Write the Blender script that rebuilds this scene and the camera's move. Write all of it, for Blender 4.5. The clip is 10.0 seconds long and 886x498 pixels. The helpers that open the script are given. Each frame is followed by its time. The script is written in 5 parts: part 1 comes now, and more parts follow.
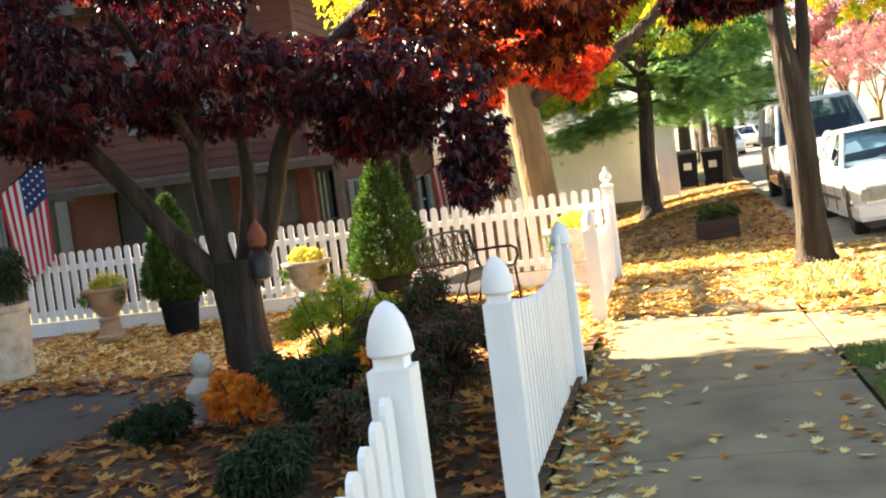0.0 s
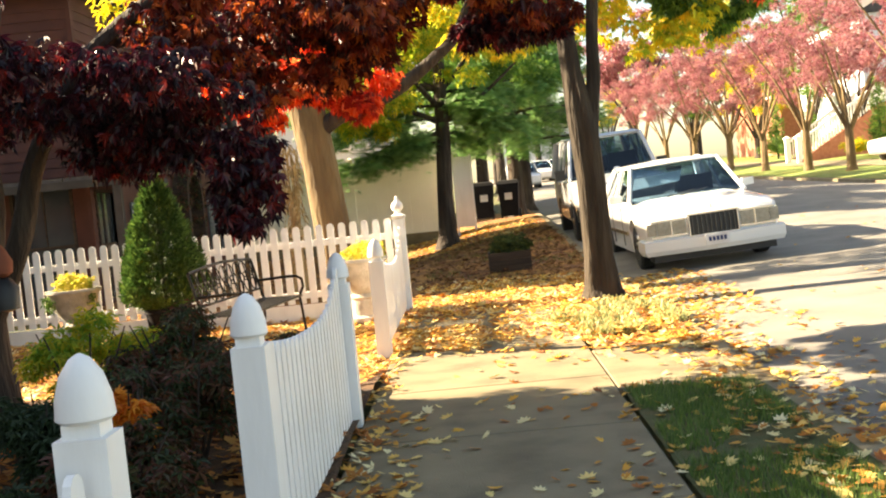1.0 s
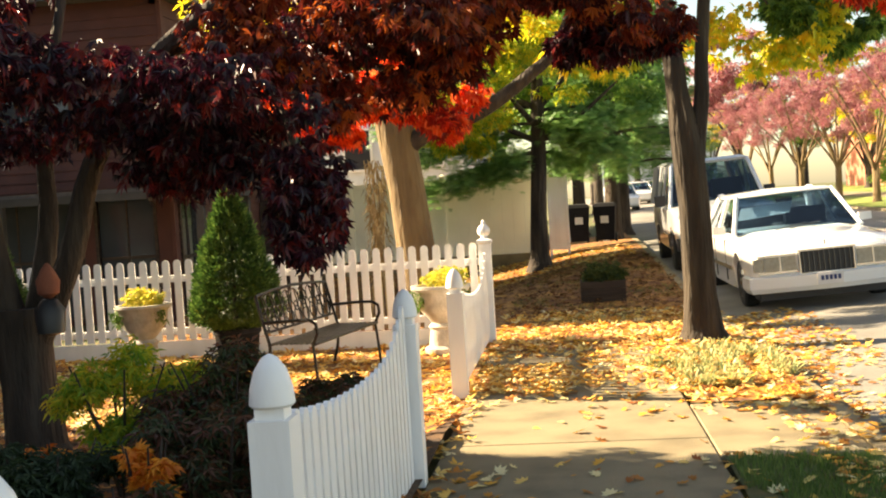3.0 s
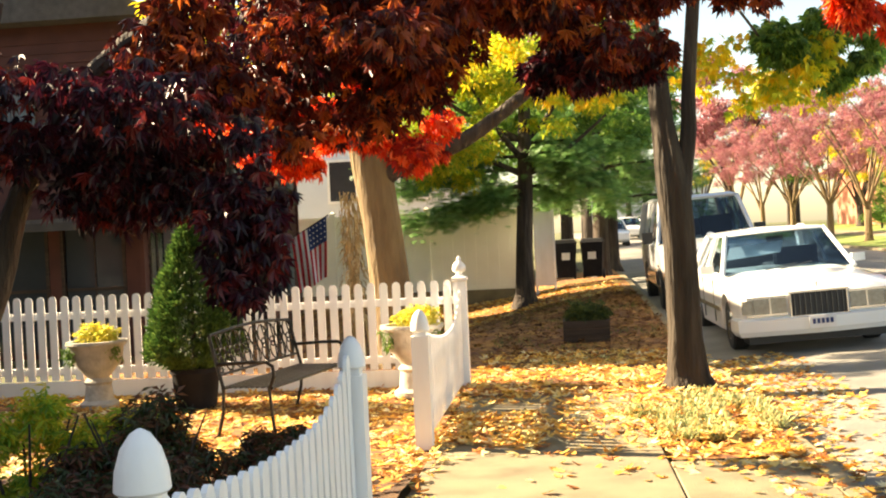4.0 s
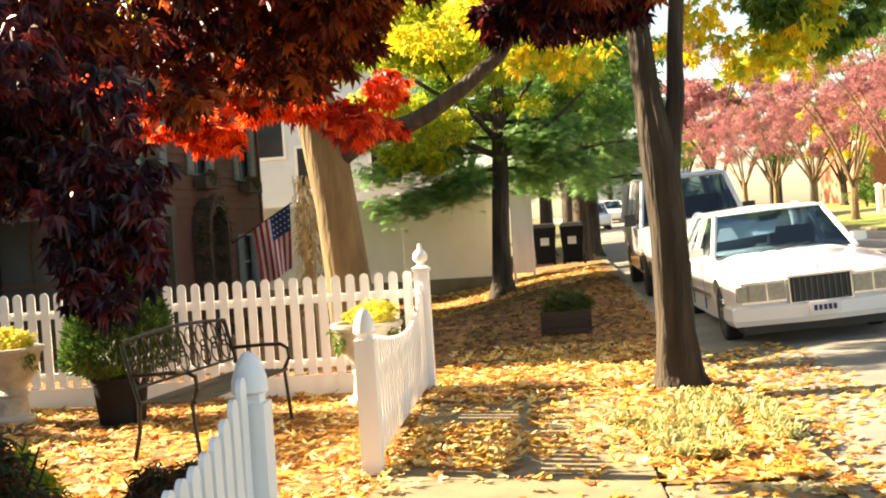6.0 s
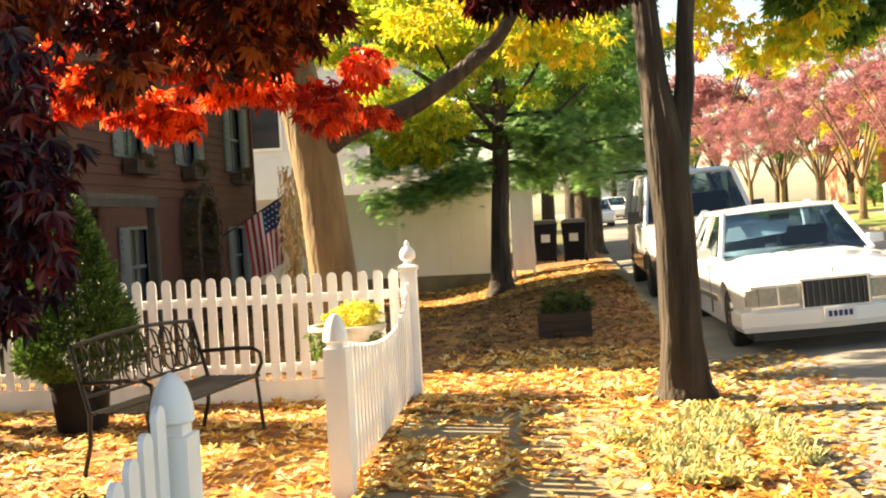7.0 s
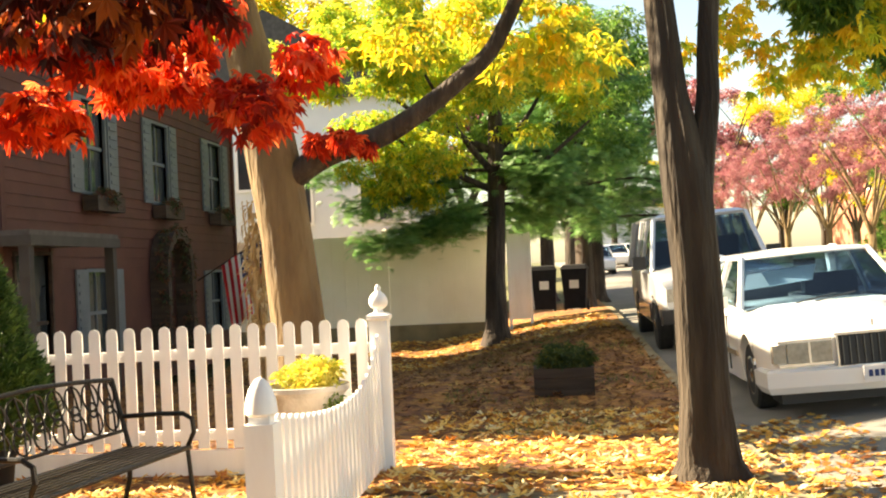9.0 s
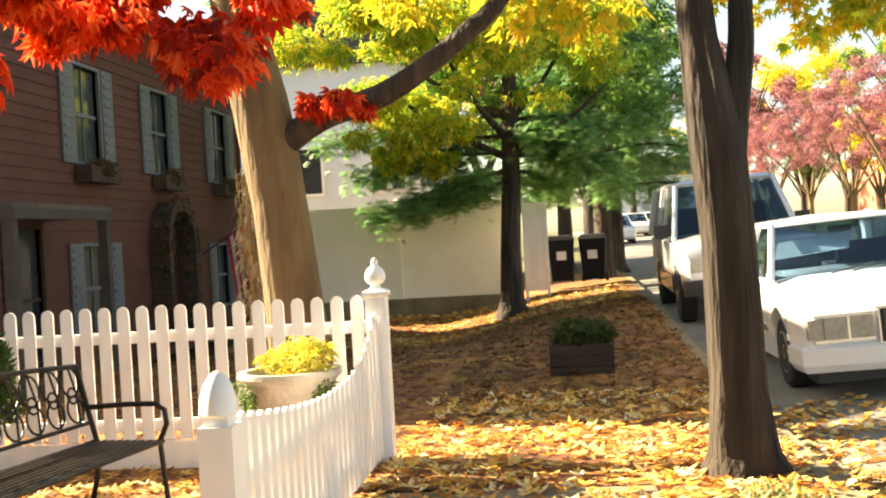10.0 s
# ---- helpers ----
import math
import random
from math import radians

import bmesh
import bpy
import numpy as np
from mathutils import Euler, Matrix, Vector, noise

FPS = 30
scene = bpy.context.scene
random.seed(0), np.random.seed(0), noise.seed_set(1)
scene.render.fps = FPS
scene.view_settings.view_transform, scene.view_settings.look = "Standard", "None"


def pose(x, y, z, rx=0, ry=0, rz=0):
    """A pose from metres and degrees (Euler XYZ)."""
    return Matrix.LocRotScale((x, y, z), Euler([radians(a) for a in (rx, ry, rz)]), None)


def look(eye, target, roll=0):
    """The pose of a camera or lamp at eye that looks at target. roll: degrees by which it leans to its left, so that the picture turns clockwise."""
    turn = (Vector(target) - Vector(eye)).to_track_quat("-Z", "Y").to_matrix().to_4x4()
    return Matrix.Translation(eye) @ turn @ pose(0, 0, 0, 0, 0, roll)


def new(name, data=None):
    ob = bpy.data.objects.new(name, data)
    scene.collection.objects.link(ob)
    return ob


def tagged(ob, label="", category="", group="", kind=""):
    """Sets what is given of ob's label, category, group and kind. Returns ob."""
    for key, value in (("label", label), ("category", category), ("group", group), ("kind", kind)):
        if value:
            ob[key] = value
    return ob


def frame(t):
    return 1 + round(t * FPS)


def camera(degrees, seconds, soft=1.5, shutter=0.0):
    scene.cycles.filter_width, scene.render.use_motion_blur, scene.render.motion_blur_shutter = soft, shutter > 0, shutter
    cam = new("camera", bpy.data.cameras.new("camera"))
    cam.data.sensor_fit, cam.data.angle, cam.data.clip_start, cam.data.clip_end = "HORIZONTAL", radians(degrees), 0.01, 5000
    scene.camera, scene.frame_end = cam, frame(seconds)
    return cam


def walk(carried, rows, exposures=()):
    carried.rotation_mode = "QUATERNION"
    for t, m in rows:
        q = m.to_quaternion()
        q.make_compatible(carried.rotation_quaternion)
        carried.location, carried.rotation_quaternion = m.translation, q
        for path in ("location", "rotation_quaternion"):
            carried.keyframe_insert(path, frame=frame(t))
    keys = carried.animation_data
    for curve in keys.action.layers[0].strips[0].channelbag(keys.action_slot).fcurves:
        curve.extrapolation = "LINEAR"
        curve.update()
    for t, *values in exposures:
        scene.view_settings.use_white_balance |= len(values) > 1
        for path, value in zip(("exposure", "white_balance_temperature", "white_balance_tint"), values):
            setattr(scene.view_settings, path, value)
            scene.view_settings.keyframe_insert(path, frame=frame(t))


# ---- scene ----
# (seconds, stops, kelvin, tint)
EXPOSURES = [(0.0, 3.1, 7500, 10), (0.5, 3.0, 7700, 10), (1.0, 2.65, 8000, 10), (2.0, 2.2, 8800, 10), (3.5, 2.5, 8200, 10), (5.5, 2.62, 8200, 10), (7.5, 2.5, 8200, 10), (10.0, 2.6, 7800, 10)]
cam = camera(43.5, 10.0, soft=2.0)
PATH = [
    (0, (1.298, 0.281, 1.513), (0.886, 2.234, 1.385), -7.2),
    (0.5, (1.429, 0.522, 1.517), (1.171, 2.504, 1.423), -4.8),
    (1, (1.404, 0.827, 1.492), (1.347, 2.823, 1.374), -5.6),
    (1.5, (1.366, 1.056, 1.544), (1.442, 3.054, 1.482), -3.6),
    (2, (1.396, 1.229, 1.575), (1.335, 3.228, 1.535), -3.0),
    (3.5, (1.52, 1.954, 1.571), (1.285, 3.938, 1.48), -3.7),
    (4, (1.59, 2.299, 1.594), (1.384, 4.288, 1.574), -2.7),
    (4.5, (1.525, 2.638, 1.566), (1.304, 4.626, 1.515), -3.0),
    (5, (1.48, 2.911, 1.578), (1.276, 4.901, 1.541), -2.5),
    (5.5, (1.581, 3.263, 1.557), (1.406, 5.255, 1.519), -4.0),
    (7, (1.737, 4.394, 1.564), (1.555, 6.385, 1.51), -3.1),
    (7.5, (1.753, 4.753, 1.525), (1.564, 6.743, 1.505), -3.1),
    (8, (1.727, 5.162, 1.534), (1.562, 7.155, 1.565), -3.6),
    (8.5, (1.766, 5.519, 1.51), (1.606, 7.513, 1.532), -2.3),
    (9, (1.77, 5.904, 1.505), (1.592, 7.896, 1.536), -2.7),
    (9.5, (1.75, 6.337, 1.522), (1.589, 8.33, 1.557), -3.8),
    (10, (1.805, 6.696, 1.5), (1.591, 8.685, 1.48), -3.2),
]
walk(cam, [(t, look(eye, target, roll)) for t, eye, target, roll in PATH], exposures=EXPOSURES)

# ---- world and sun ----
SUN_FROM = Vector((-0.965, 0.265, 0.0)).normalized()
SUN_EL = radians(29)
world = bpy.data.worlds.new("world")
scene.world = world
world.use_nodes = True
wn = world.node_tree
sky = wn.nodes.new("ShaderNodeTexSky")
sky.sky_type, sky.sun_disc = "NISHITA", False
sky.sun_elevation, sky.sun_rotation = SUN_EL, math.atan2(SUN_FROM.x, SUN_FROM.y)
wn.links.new(sky.outputs[0], wn.nodes["Background"].inputs["Color"])
wn.nodes["Background"].inputs["Strength"].default_value = 0.056
sun = new("sun", bpy.data.lights.new("sun", "SUN"))
sun.data.energy, sun.data.angle, sun.data.color = 5.0, radians(0.53), (1.0, 0.88, 0.70)
to_sun = Vector((SUN_FROM.x * math.cos(SUN_EL), SUN_FROM.y * math.cos(SUN_EL), math.sin(SUN_EL)))
sun.matrix_world = look(to_sun * 50, (0, 0, 0))


# ---- materials ----
def ramp_mat(name, colors, scale=6.0, rough=0.8, metal=0.0, bump=0.2, bump_scale=40.0, deep=0.02, detail=6.0, stretch=(1, 1, 1), translucent=0.0, source="noise", coat=0.0, spec=0.5):
    """Colours spread by noise (or by island, or by object) with a fine bump."""
    m = bpy.data.materials.new(name)
    m.use_nodes = True
    nt = m.node_tree
    n, l = nt.nodes, nt.links
    b = n["Principled BSDF"]
    b.inputs["Roughness"].default_value, b.inputs["Metallic"].default_value = rough, metal
    b.inputs["Coat Weight"].default_value = coat
    b.inputs["Specular IOR Level"].default_value = spec
    co = n.new("ShaderNodeTexCoord")
    mp = n.new("ShaderNodeMapping")
    mp.inputs["Scale"].default_value = stretch
    l.new(co.outputs["Object"], mp.inputs["Vector"])
    rp = n.new("ShaderNodeValToRGB")
    el = rp.color_ramp.elements
    while len(el) < len(colors):
        el.new(0.5)
    for i, c in enumerate(colors):
        el[i].position, el[i].color = (0.28 + 0.44 * i / max(1, len(colors) - 1)) if source == "noise" else i / max(1, len(colors) - 1), (*c, 1)
    nz = n.new("ShaderNodeTexNoise")
    nz.inputs["Scale"].default_value, nz.inputs["Detail"].default_value = scale, detail
    l.new(mp.outputs[0], nz.inputs["Vector"])
    if source == "noise":
        l.new(nz.outputs["Fac"], rp.inputs[0])
    elif source == "island":
        g = n.new("ShaderNodeNewGeometry")
        l.new(g.outputs["Random Per Island"], rp.inputs[0])
    else:
        g = n.new("ShaderNodeObjectInfo")
        l.new(g.outputs["Random"], rp.inputs[0])
    l.new(rp.outputs[0], b.inputs["Base Color"])
    if bump:
        bz = n.new("ShaderNodeTexNoise")
        bz.inputs["Scale"].default_value, bz.inputs["Detail"].default_value = bump_scale, 4
        l.new(mp.outputs[0], bz.inputs["Vector"])
        bp = n.new("ShaderNodeBump")
        bp.inputs["Strength"].default_value, bp.inputs["Distance"].default_value = bump, deep
        l.new(bz.outputs["Fac"], bp.inputs["Height"])
        l.new(bp.outputs[0], b.inputs["Normal"])
    if translucent:
        tr = n.new("ShaderNodeBsdfTranslucent")
        l.new(rp.outputs[0], tr.inputs["Color"])
        mx = n.new("ShaderNodeMixShader")
        mx.inputs[0].default_value = translucent
        l.new(b.outputs[0], mx.inputs[1])
        l.new(tr.outputs[0], mx.inputs[2])
        l.new(mx.outputs[0], n["Material Output"].inputs["Surface"])
    return m


def glass_mat(name, tint, rough=0.02):
    m = bpy.data.materials.new(name)
    m.use_nodes = True
    b = m.node_tree.nodes["Principled BSDF"]
    b.inputs["Base Color"].default_value = (*tint, 1)
    b.inputs["Roughness"].default_value = rough
    b.inputs["Transmission Weight"].default_value = 1.0
    b.inputs["IOR"].default_value = 1.45
    return m


M = {
    "white_paint": ramp_mat("white_paint", [(0.80, 0.785, 0.76), (0.88, 0.87, 0.85), (0.90, 0.89, 0.88)], 5, 0.5, bump=0.12, bump_scale=25, stretch=(1, 1, 0.25)),
    "cream_wall": ramp_mat("cream_wall", [(0.82, 0.78, 0.66), (0.90, 0.86, 0.75)], 1.5, 0.6, bump=0.05),
    "concrete": ramp_mat("concrete", [(0.1324, 0.1053, 0.0623), (0.2167, 0.1763, 0.1051), (0.2588, 0.2105, 0.1266)], 2.2, 0.9, bump=0.35, bump_scale=90),
    # grey darkened to carry the shade on the path and under the porch
    "shaded_grey": ramp_mat("shaded_grey", [(0.0294, 0.0273, 0.0252), (0.0546, 0.0504, 0.0483)], 3, 0.9, bump=0.3, bump_scale=60),
    "asphalt": ramp_mat("asphalt", [(0.1600, 0.1474, 0.1296), (0.2480, 0.2328, 0.2016)], 1.2, 0.9, bump=0.5, bump_scale=120),
    "soil": ramp_mat("soil", [(0.03, 0.018, 0.012), (0.084, 0.042, 0.018), (0.132, 0.066, 0.024)], 9, 0.95, bump=0.8, bump_scale=50),
    "grass_ground": ramp_mat("grass_ground", [(0.035, 0.056, 0.014), (0.084, 0.091, 0.028), (0.154, 0.112, 0.042)], 3, 0.95, bump=0.8, bump_scale=70),
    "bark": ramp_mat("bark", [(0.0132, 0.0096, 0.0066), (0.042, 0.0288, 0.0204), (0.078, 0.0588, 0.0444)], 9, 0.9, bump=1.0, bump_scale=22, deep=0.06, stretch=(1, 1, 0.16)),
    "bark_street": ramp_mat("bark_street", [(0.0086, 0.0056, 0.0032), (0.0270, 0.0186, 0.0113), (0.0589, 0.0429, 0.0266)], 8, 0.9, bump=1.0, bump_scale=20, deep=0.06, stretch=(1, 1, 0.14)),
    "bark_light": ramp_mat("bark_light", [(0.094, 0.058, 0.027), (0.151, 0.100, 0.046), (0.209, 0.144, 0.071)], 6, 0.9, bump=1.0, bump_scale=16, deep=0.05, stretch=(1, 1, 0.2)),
    # maple leaves in shade: darkness and purple sky sheen are in the colour
    "shaded_maple_leaf": ramp_mat("shaded_maple_leaf", [(0.010, 0.002, 0.005), (0.028, 0.0035, 0.010), (0.062, 0.006, 0.012), (0.19, 0.018, 0.012)], rough=0.4, bump=0, translucent=0.3, source="island"),
    "yellow_leaf": ramp_mat("yellow_leaf", [(0.2288, 0.3696, 0.0352), (0.5104, 0.528, 0.044), (0.748, 0.5984, 0.044), (0.7744, 0.4576, 0.0352)], rough=0.5, bump=0, translucent=0.6, source="island"),
    "green_leaf": ramp_mat("green_leaf", [(0.051, 0.1275, 0.0255), (0.1105, 0.238, 0.0425), (0.255, 0.374, 0.068)], rough=0.5, bump=0, translucent=0.5, source="island"),
    "needle": ramp_mat("needle", [(0.08, 0.20, 0.05), (0.16, 0.34, 0.10), (0.30, 0.48, 0.16)], rough=0.5, bump=0, translucent=0.45, source="island"),
    "pink_leaf": ramp_mat("pink_leaf", [(0.13, 0.03, 0.04), (0.38, 0.11, 0.14), (0.50, 0.25, 0.27), (0.28, 0.14, 0.09)], rough=0.5, bump=0, translucent=0.5, source="island"),
    "litter": ramp_mat("litter", [(0.28, 0.08, 0.02), (0.60, 0.25, 0.035), (0.80, 0.44, 0.07), (0.88, 0.66, 0.22), (0.86, 0.78, 0.48)], rough=0.7, bump=0, translucent=0.25, source="island"),
    "red_siding": ramp_mat("red_siding", [(0.0571, 0.0163, 0.012), (0.0734, 0.0218, 0.0152), (0.0898, 0.0283, 0.0201)], 2.5, 0.75, bump=0.15, bump_scale=30, stretch=(1, 1, 1)),
    "dark": ramp_mat("dark", [(0.012, 0.012, 0.014), (0.02, 0.02, 0.022)], 3, 0.5, bump=0),
    "black_iron": ramp_mat("black_iron", [(0.0075, 0.007, 0.0065), (0.02, 0.0175, 0.015)], 12, 0.45, 0.6, bump=0.2),
    "car_white": ramp_mat("car_white", [(0.74, 0.74, 0.74), (0.80, 0.80, 0.79)], 1.0, 0.25, bump=0, coat=0.6),
    "shutter_shade_blue": ramp_mat("shutter_shade_blue", [(0.0870, 0.1081, 0.1289), (0.1159, 0.1381, 0.1596)], 5, 0.6, bump=0.1),
    "brick": ramp_mat("brick", [(0.30, 0.10, 0.06), (0.45, 0.18, 0.11)], 6, 0.85, bump=0.3),
    "green_lawn": ramp_mat("green_lawn", [(0.08, 0.128, 0.024), (0.16, 0.224, 0.04), (0.272, 0.256, 0.064)], 1.2, 0.95, bump=0.8, bump_scale=60),
    "terracotta": ramp_mat("terracotta", [(0.38, 0.24, 0.16), (0.52, 0.36, 0.26)], 6, 0.85, bump=0.2),
    "stone": ramp_mat("stone", [(0.30, 0.27, 0.23), (0.46, 0.42, 0.36), (0.55, 0.51, 0.45)], 7, 0.9, bump=0.5, bump_scale=30),
    "black_pot": ramp_mat("black_pot", [(0.006, 0.006, 0.008), (0.012, 0.012, 0.016)], 6, 0.8, bump=0.1, spec=0.2),
    "old_wood": ramp_mat("old_wood", [(0.0193, 0.0121, 0.0088), (0.044, 0.0275, 0.0193), (0.066, 0.0429, 0.0303)], 6, 0.85, bump=0.5, bump_scale=20, stretch=(0.3, 1, 3)),
    "topiary_leaf": ramp_mat("topiary_leaf", [(0.016, 0.044, 0.0096), (0.044, 0.104, 0.02), (0.128, 0.216, 0.048)], rough=0.5, bump=0, translucent=0.25, source="island"),
    "shrub_leaf": ramp_mat("shrub_leaf", [(0.0204, 0.0408, 0.0136), (0.0544, 0.0748, 0.0204), (0.1088, 0.034, 0.0204), (0.1632, 0.0612, 0.0204)], rough=0.5, bump=0, translucent=0.25, source="island"),
    "orange_flower": ramp_mat("orange_flower", [(0.672, 0.1344, 0.0096), (0.7872, 0.2496, 0.0192), (0.816, 0.3456, 0.0288)], rough=0.6, bump=0, translucent=0.3, source="island"),
    "yellow_flower": ramp_mat("yellow_flower", [(0.30, 0.38, 0.05), (0.72, 0.60, 0.08), (0.85, 0.74, 0.20)], rough=0.6, bump=0, translucent=0.35, source="island"),
    "pale_blade": ramp_mat("pale_blade", [(0.14, 0.18, 0.06), (0.34, 0.36, 0.14), (0.60, 0.54, 0.26), (0.55, 0.36, 0.10)], rough=0.6, bump=0, translucent=0.3, source="island"),
    "grass_blade": ramp_mat("grass_blade", [(0.05, 0.11, 0.02), (0.1, 0.19, 0.03), (0.2, 0.26, 0.06)], rough=0.6, bump=0, translucent=0.3, source="island"),
    "corn_straw": ramp_mat("corn_straw", [(0.30, 0.20, 0.09), (0.50, 0.36, 0.18), (0.60, 0.46, 0.26)], rough=0.8, bump=0, translucent=0.2, source="island"),
    "car_silver": ramp_mat("car_silver", [(0.5148, 0.5304, 0.5538), (0.5616, 0.5772, 0.6006)], 1.0, 0.28, 0.3, bump=0, coat=0.6),
    "suv_grey": ramp_mat("suv_grey", [(0.07, 0.08, 0.09), (0.11, 0.12, 0.13)], 2.0, 0.35, 0.3, bump=0, coat=0.4),
    "grille_metal": ramp_mat("grille_metal", [(0.10, 0.10, 0.10), (0.16, 0.16, 0.16)], 3, 0.35, 1.0, bump=0),
    "chrome": ramp_mat("chrome", [(0.62, 0.62, 0.62), (0.70, 0.70, 0.70)], 3, 0.12, 1.0, bump=0),
    "rubber": ramp_mat("rubber", [(0.015, 0.015, 0.015), (0.03, 0.03, 0.03)], 20, 0.85, bump=0.2),
    "lamp_lens": ramp_mat("lamp_lens", [(0.26, 0.24, 0.19), (0.40, 0.37, 0.30)], 20, 0.15, bump=0.1, coat=0.5),
    "seat_blue": ramp_mat("seat_blue", [(0.03, 0.04, 0.07), (0.05, 0.06, 0.10)], 5, 0.8, bump=0.1),
    # pale blue-white of the sky reflection on the windscreen
    "pale_reflection": ramp_mat("pale_reflection", [(0.70, 0.78, 0.84), (0.78, 0.84, 0.88)], 4, 0.6, bump=0),
    "flag_red": ramp_mat("flag_red", [(0.598, 0.026, 0.039), (0.728, 0.052, 0.065)], 3, 0.8, bump=0.1, translucent=0.25),
    "flag_white": ramp_mat("flag_white", [(0.792, 0.77, 0.77), (0.88, 0.869, 0.858)], 3, 0.8, bump=0.1, translucent=0.25),
    "flag_blue": ramp_mat("flag_blue", [(0.03, 0.05, 0.16), (0.05, 0.08, 0.22)], 3, 0.8, bump=0.1, translucent=0.25),
    "white_siding": ramp_mat("white_siding", [(0.66, 0.70, 0.76), (0.74, 0.77, 0.82)], 1.5, 0.6, bump=0.05),
    "window_glass": ramp_mat("window_glass", [(0.02, 0.025, 0.03), (0.05, 0.06, 0.07)], 0.8, 0.06, bump=0),
    "car_glass": glass_mat("car_glass", (0.16, 0.27, 0.37)),
    "orange_cloth": ramp_mat("orange_cloth", [(0.20, 0.06, 0.035), (0.28, 0.09, 0.05)], 8, 0.9, bump=0.2),
    "plant_dark": ramp_mat("plant_dark", [(0.013, 0.0292, 0.0097), (0.0325, 0.0585, 0.0163)], rough=0.6, bump=0, translucent=0.2, source="island"),
    # red leaves with full sun put into the colour
    "sunlit_scarlet_leaf": ramp_mat("sunlit_scarlet_leaf", [(0.22, 0.018, 0.012), (0.62, 0.045, 0.018), (0.86, 0.10, 0.03), (0.92, 0.26, 0.09)], rough=0.45, bump=0, translucent=0.62, source="island"),
    # fallen leaves with the house's shade put into a darker brown
    "shade_brown_litter": ramp_mat("shade_brown_litter", [(0.084, 0.03, 0.012), (0.168, 0.066, 0.018), (0.252, 0.12, 0.03), (0.3, 0.18, 0.06)], rough=0.75, bump=0, translucent=0.2, source="island"),
    # maple leaves flecked with sun: a palette between the shaded and lit ones
    "half_lit_russet_leaf": ramp_mat("half_lit_russet_leaf", [(0.034, 0.0068, 0.0076), (0.085, 0.0119, 0.0093), (0.2295, 0.0306, 0.0127), (0.476, 0.1275, 0.0255)], rough=0.42, bump=0, translucent=0.42, source="island"),
    "lime_leaf": ramp_mat("lime_leaf", [(0.1408, 0.3168, 0.0352), (0.3168, 0.4576, 0.044), (0.5456, 0.5632, 0.0528), (0.748, 0.5456, 0.044)], rough=0.5, bump=0, translucent=0.58, source="island"),
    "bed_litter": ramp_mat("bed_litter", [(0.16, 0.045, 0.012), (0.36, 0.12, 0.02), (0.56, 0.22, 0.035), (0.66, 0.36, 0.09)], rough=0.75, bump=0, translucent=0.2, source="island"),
    "planter_leaf": ramp_mat("planter_leaf", [(0.02, 0.045, 0.012), (0.06, 0.10, 0.02), (0.16, 0.17, 0.035)], rough=0.6, bump=0, translucent=0.3, source="island"),
    "roof": ramp_mat("roof", [(0.054, 0.048, 0.048), (0.096, 0.09, 0.084)], 8, 0.9, bump=0.4),
}


def carpet_mat():
    """Fallen leaves seen as one layer: small cells of leaf colours with raised edges."""
    m = bpy.data.materials.new("leaf_carpet")
    m.use_nodes = True
    n, l = m.node_tree.nodes, m.node_tree.links
    b = n["Principled BSDF"]
    b.inputs["Roughness"].default_value = 0.85
    co = n.new("ShaderNodeTexCoord")
    vo = n.new("ShaderNodeTexVoronoi")
    vo.inputs["Scale"].default_value = 10
    nz = n.new("ShaderNodeTexNoise")
    nz.inputs["Scale"].default_value, nz.inputs["Detail"].default_value = 1.1, 5
    l.new(co.outputs["Object"], vo.inputs["Vector"])
    l.new(co.outputs["Object"], nz.inputs["Vector"])
    sep = n.new("ShaderNodeSeparateColor")
    l.new(vo.outputs["Color"], sep.inputs[0])
    rp = n.new("ShaderNodeValToRGB")
    el = rp.color_ramp.elements
    cols = [(0.06, 0.022, 0.010), (0.17, 0.062, 0.018), (0.34, 0.15, 0.03), (0.50, 0.29, 0.07)]
    while len(el) < 4:
        el.new(0.5)
    for i, c in enumerate(cols):
        el[i].position, el[i].color = i / 3, (*c, 1)
    mx = n.new("ShaderNodeMath")
    mx.operation = "MULTIPLY_ADD"
    mx.inputs[1].default_value = 0.6
    l.new(sep.outputs[0], mx.inputs[0])
    sb = n.new("ShaderNodeMath")
    sb.operation = "MULTIPLY_ADD"
    sb.inputs[1].default_value, sb.inputs[2].default_value = 1.2, -0.4
    l.new(nz.outputs["Fac"], sb.inputs[0])
    l.new(sb.outputs[0], mx.inputs[2])
    l.new(mx.outputs[0], rp.inputs[0])
    l.new(rp.outputs[0], b.inputs["Base Color"])
    bp = n.new("ShaderNodeBump")
    bp.inputs["Strength"].default_value, bp.inputs["Distance"].default_value = 0.9, 0.03
    l.new(sep.outputs[1], bp.inputs["Height"])
    l.new(bp.outputs[0], b.inputs["Normal"])
    return m


M["leaf_carpet"] = carpet_mat()


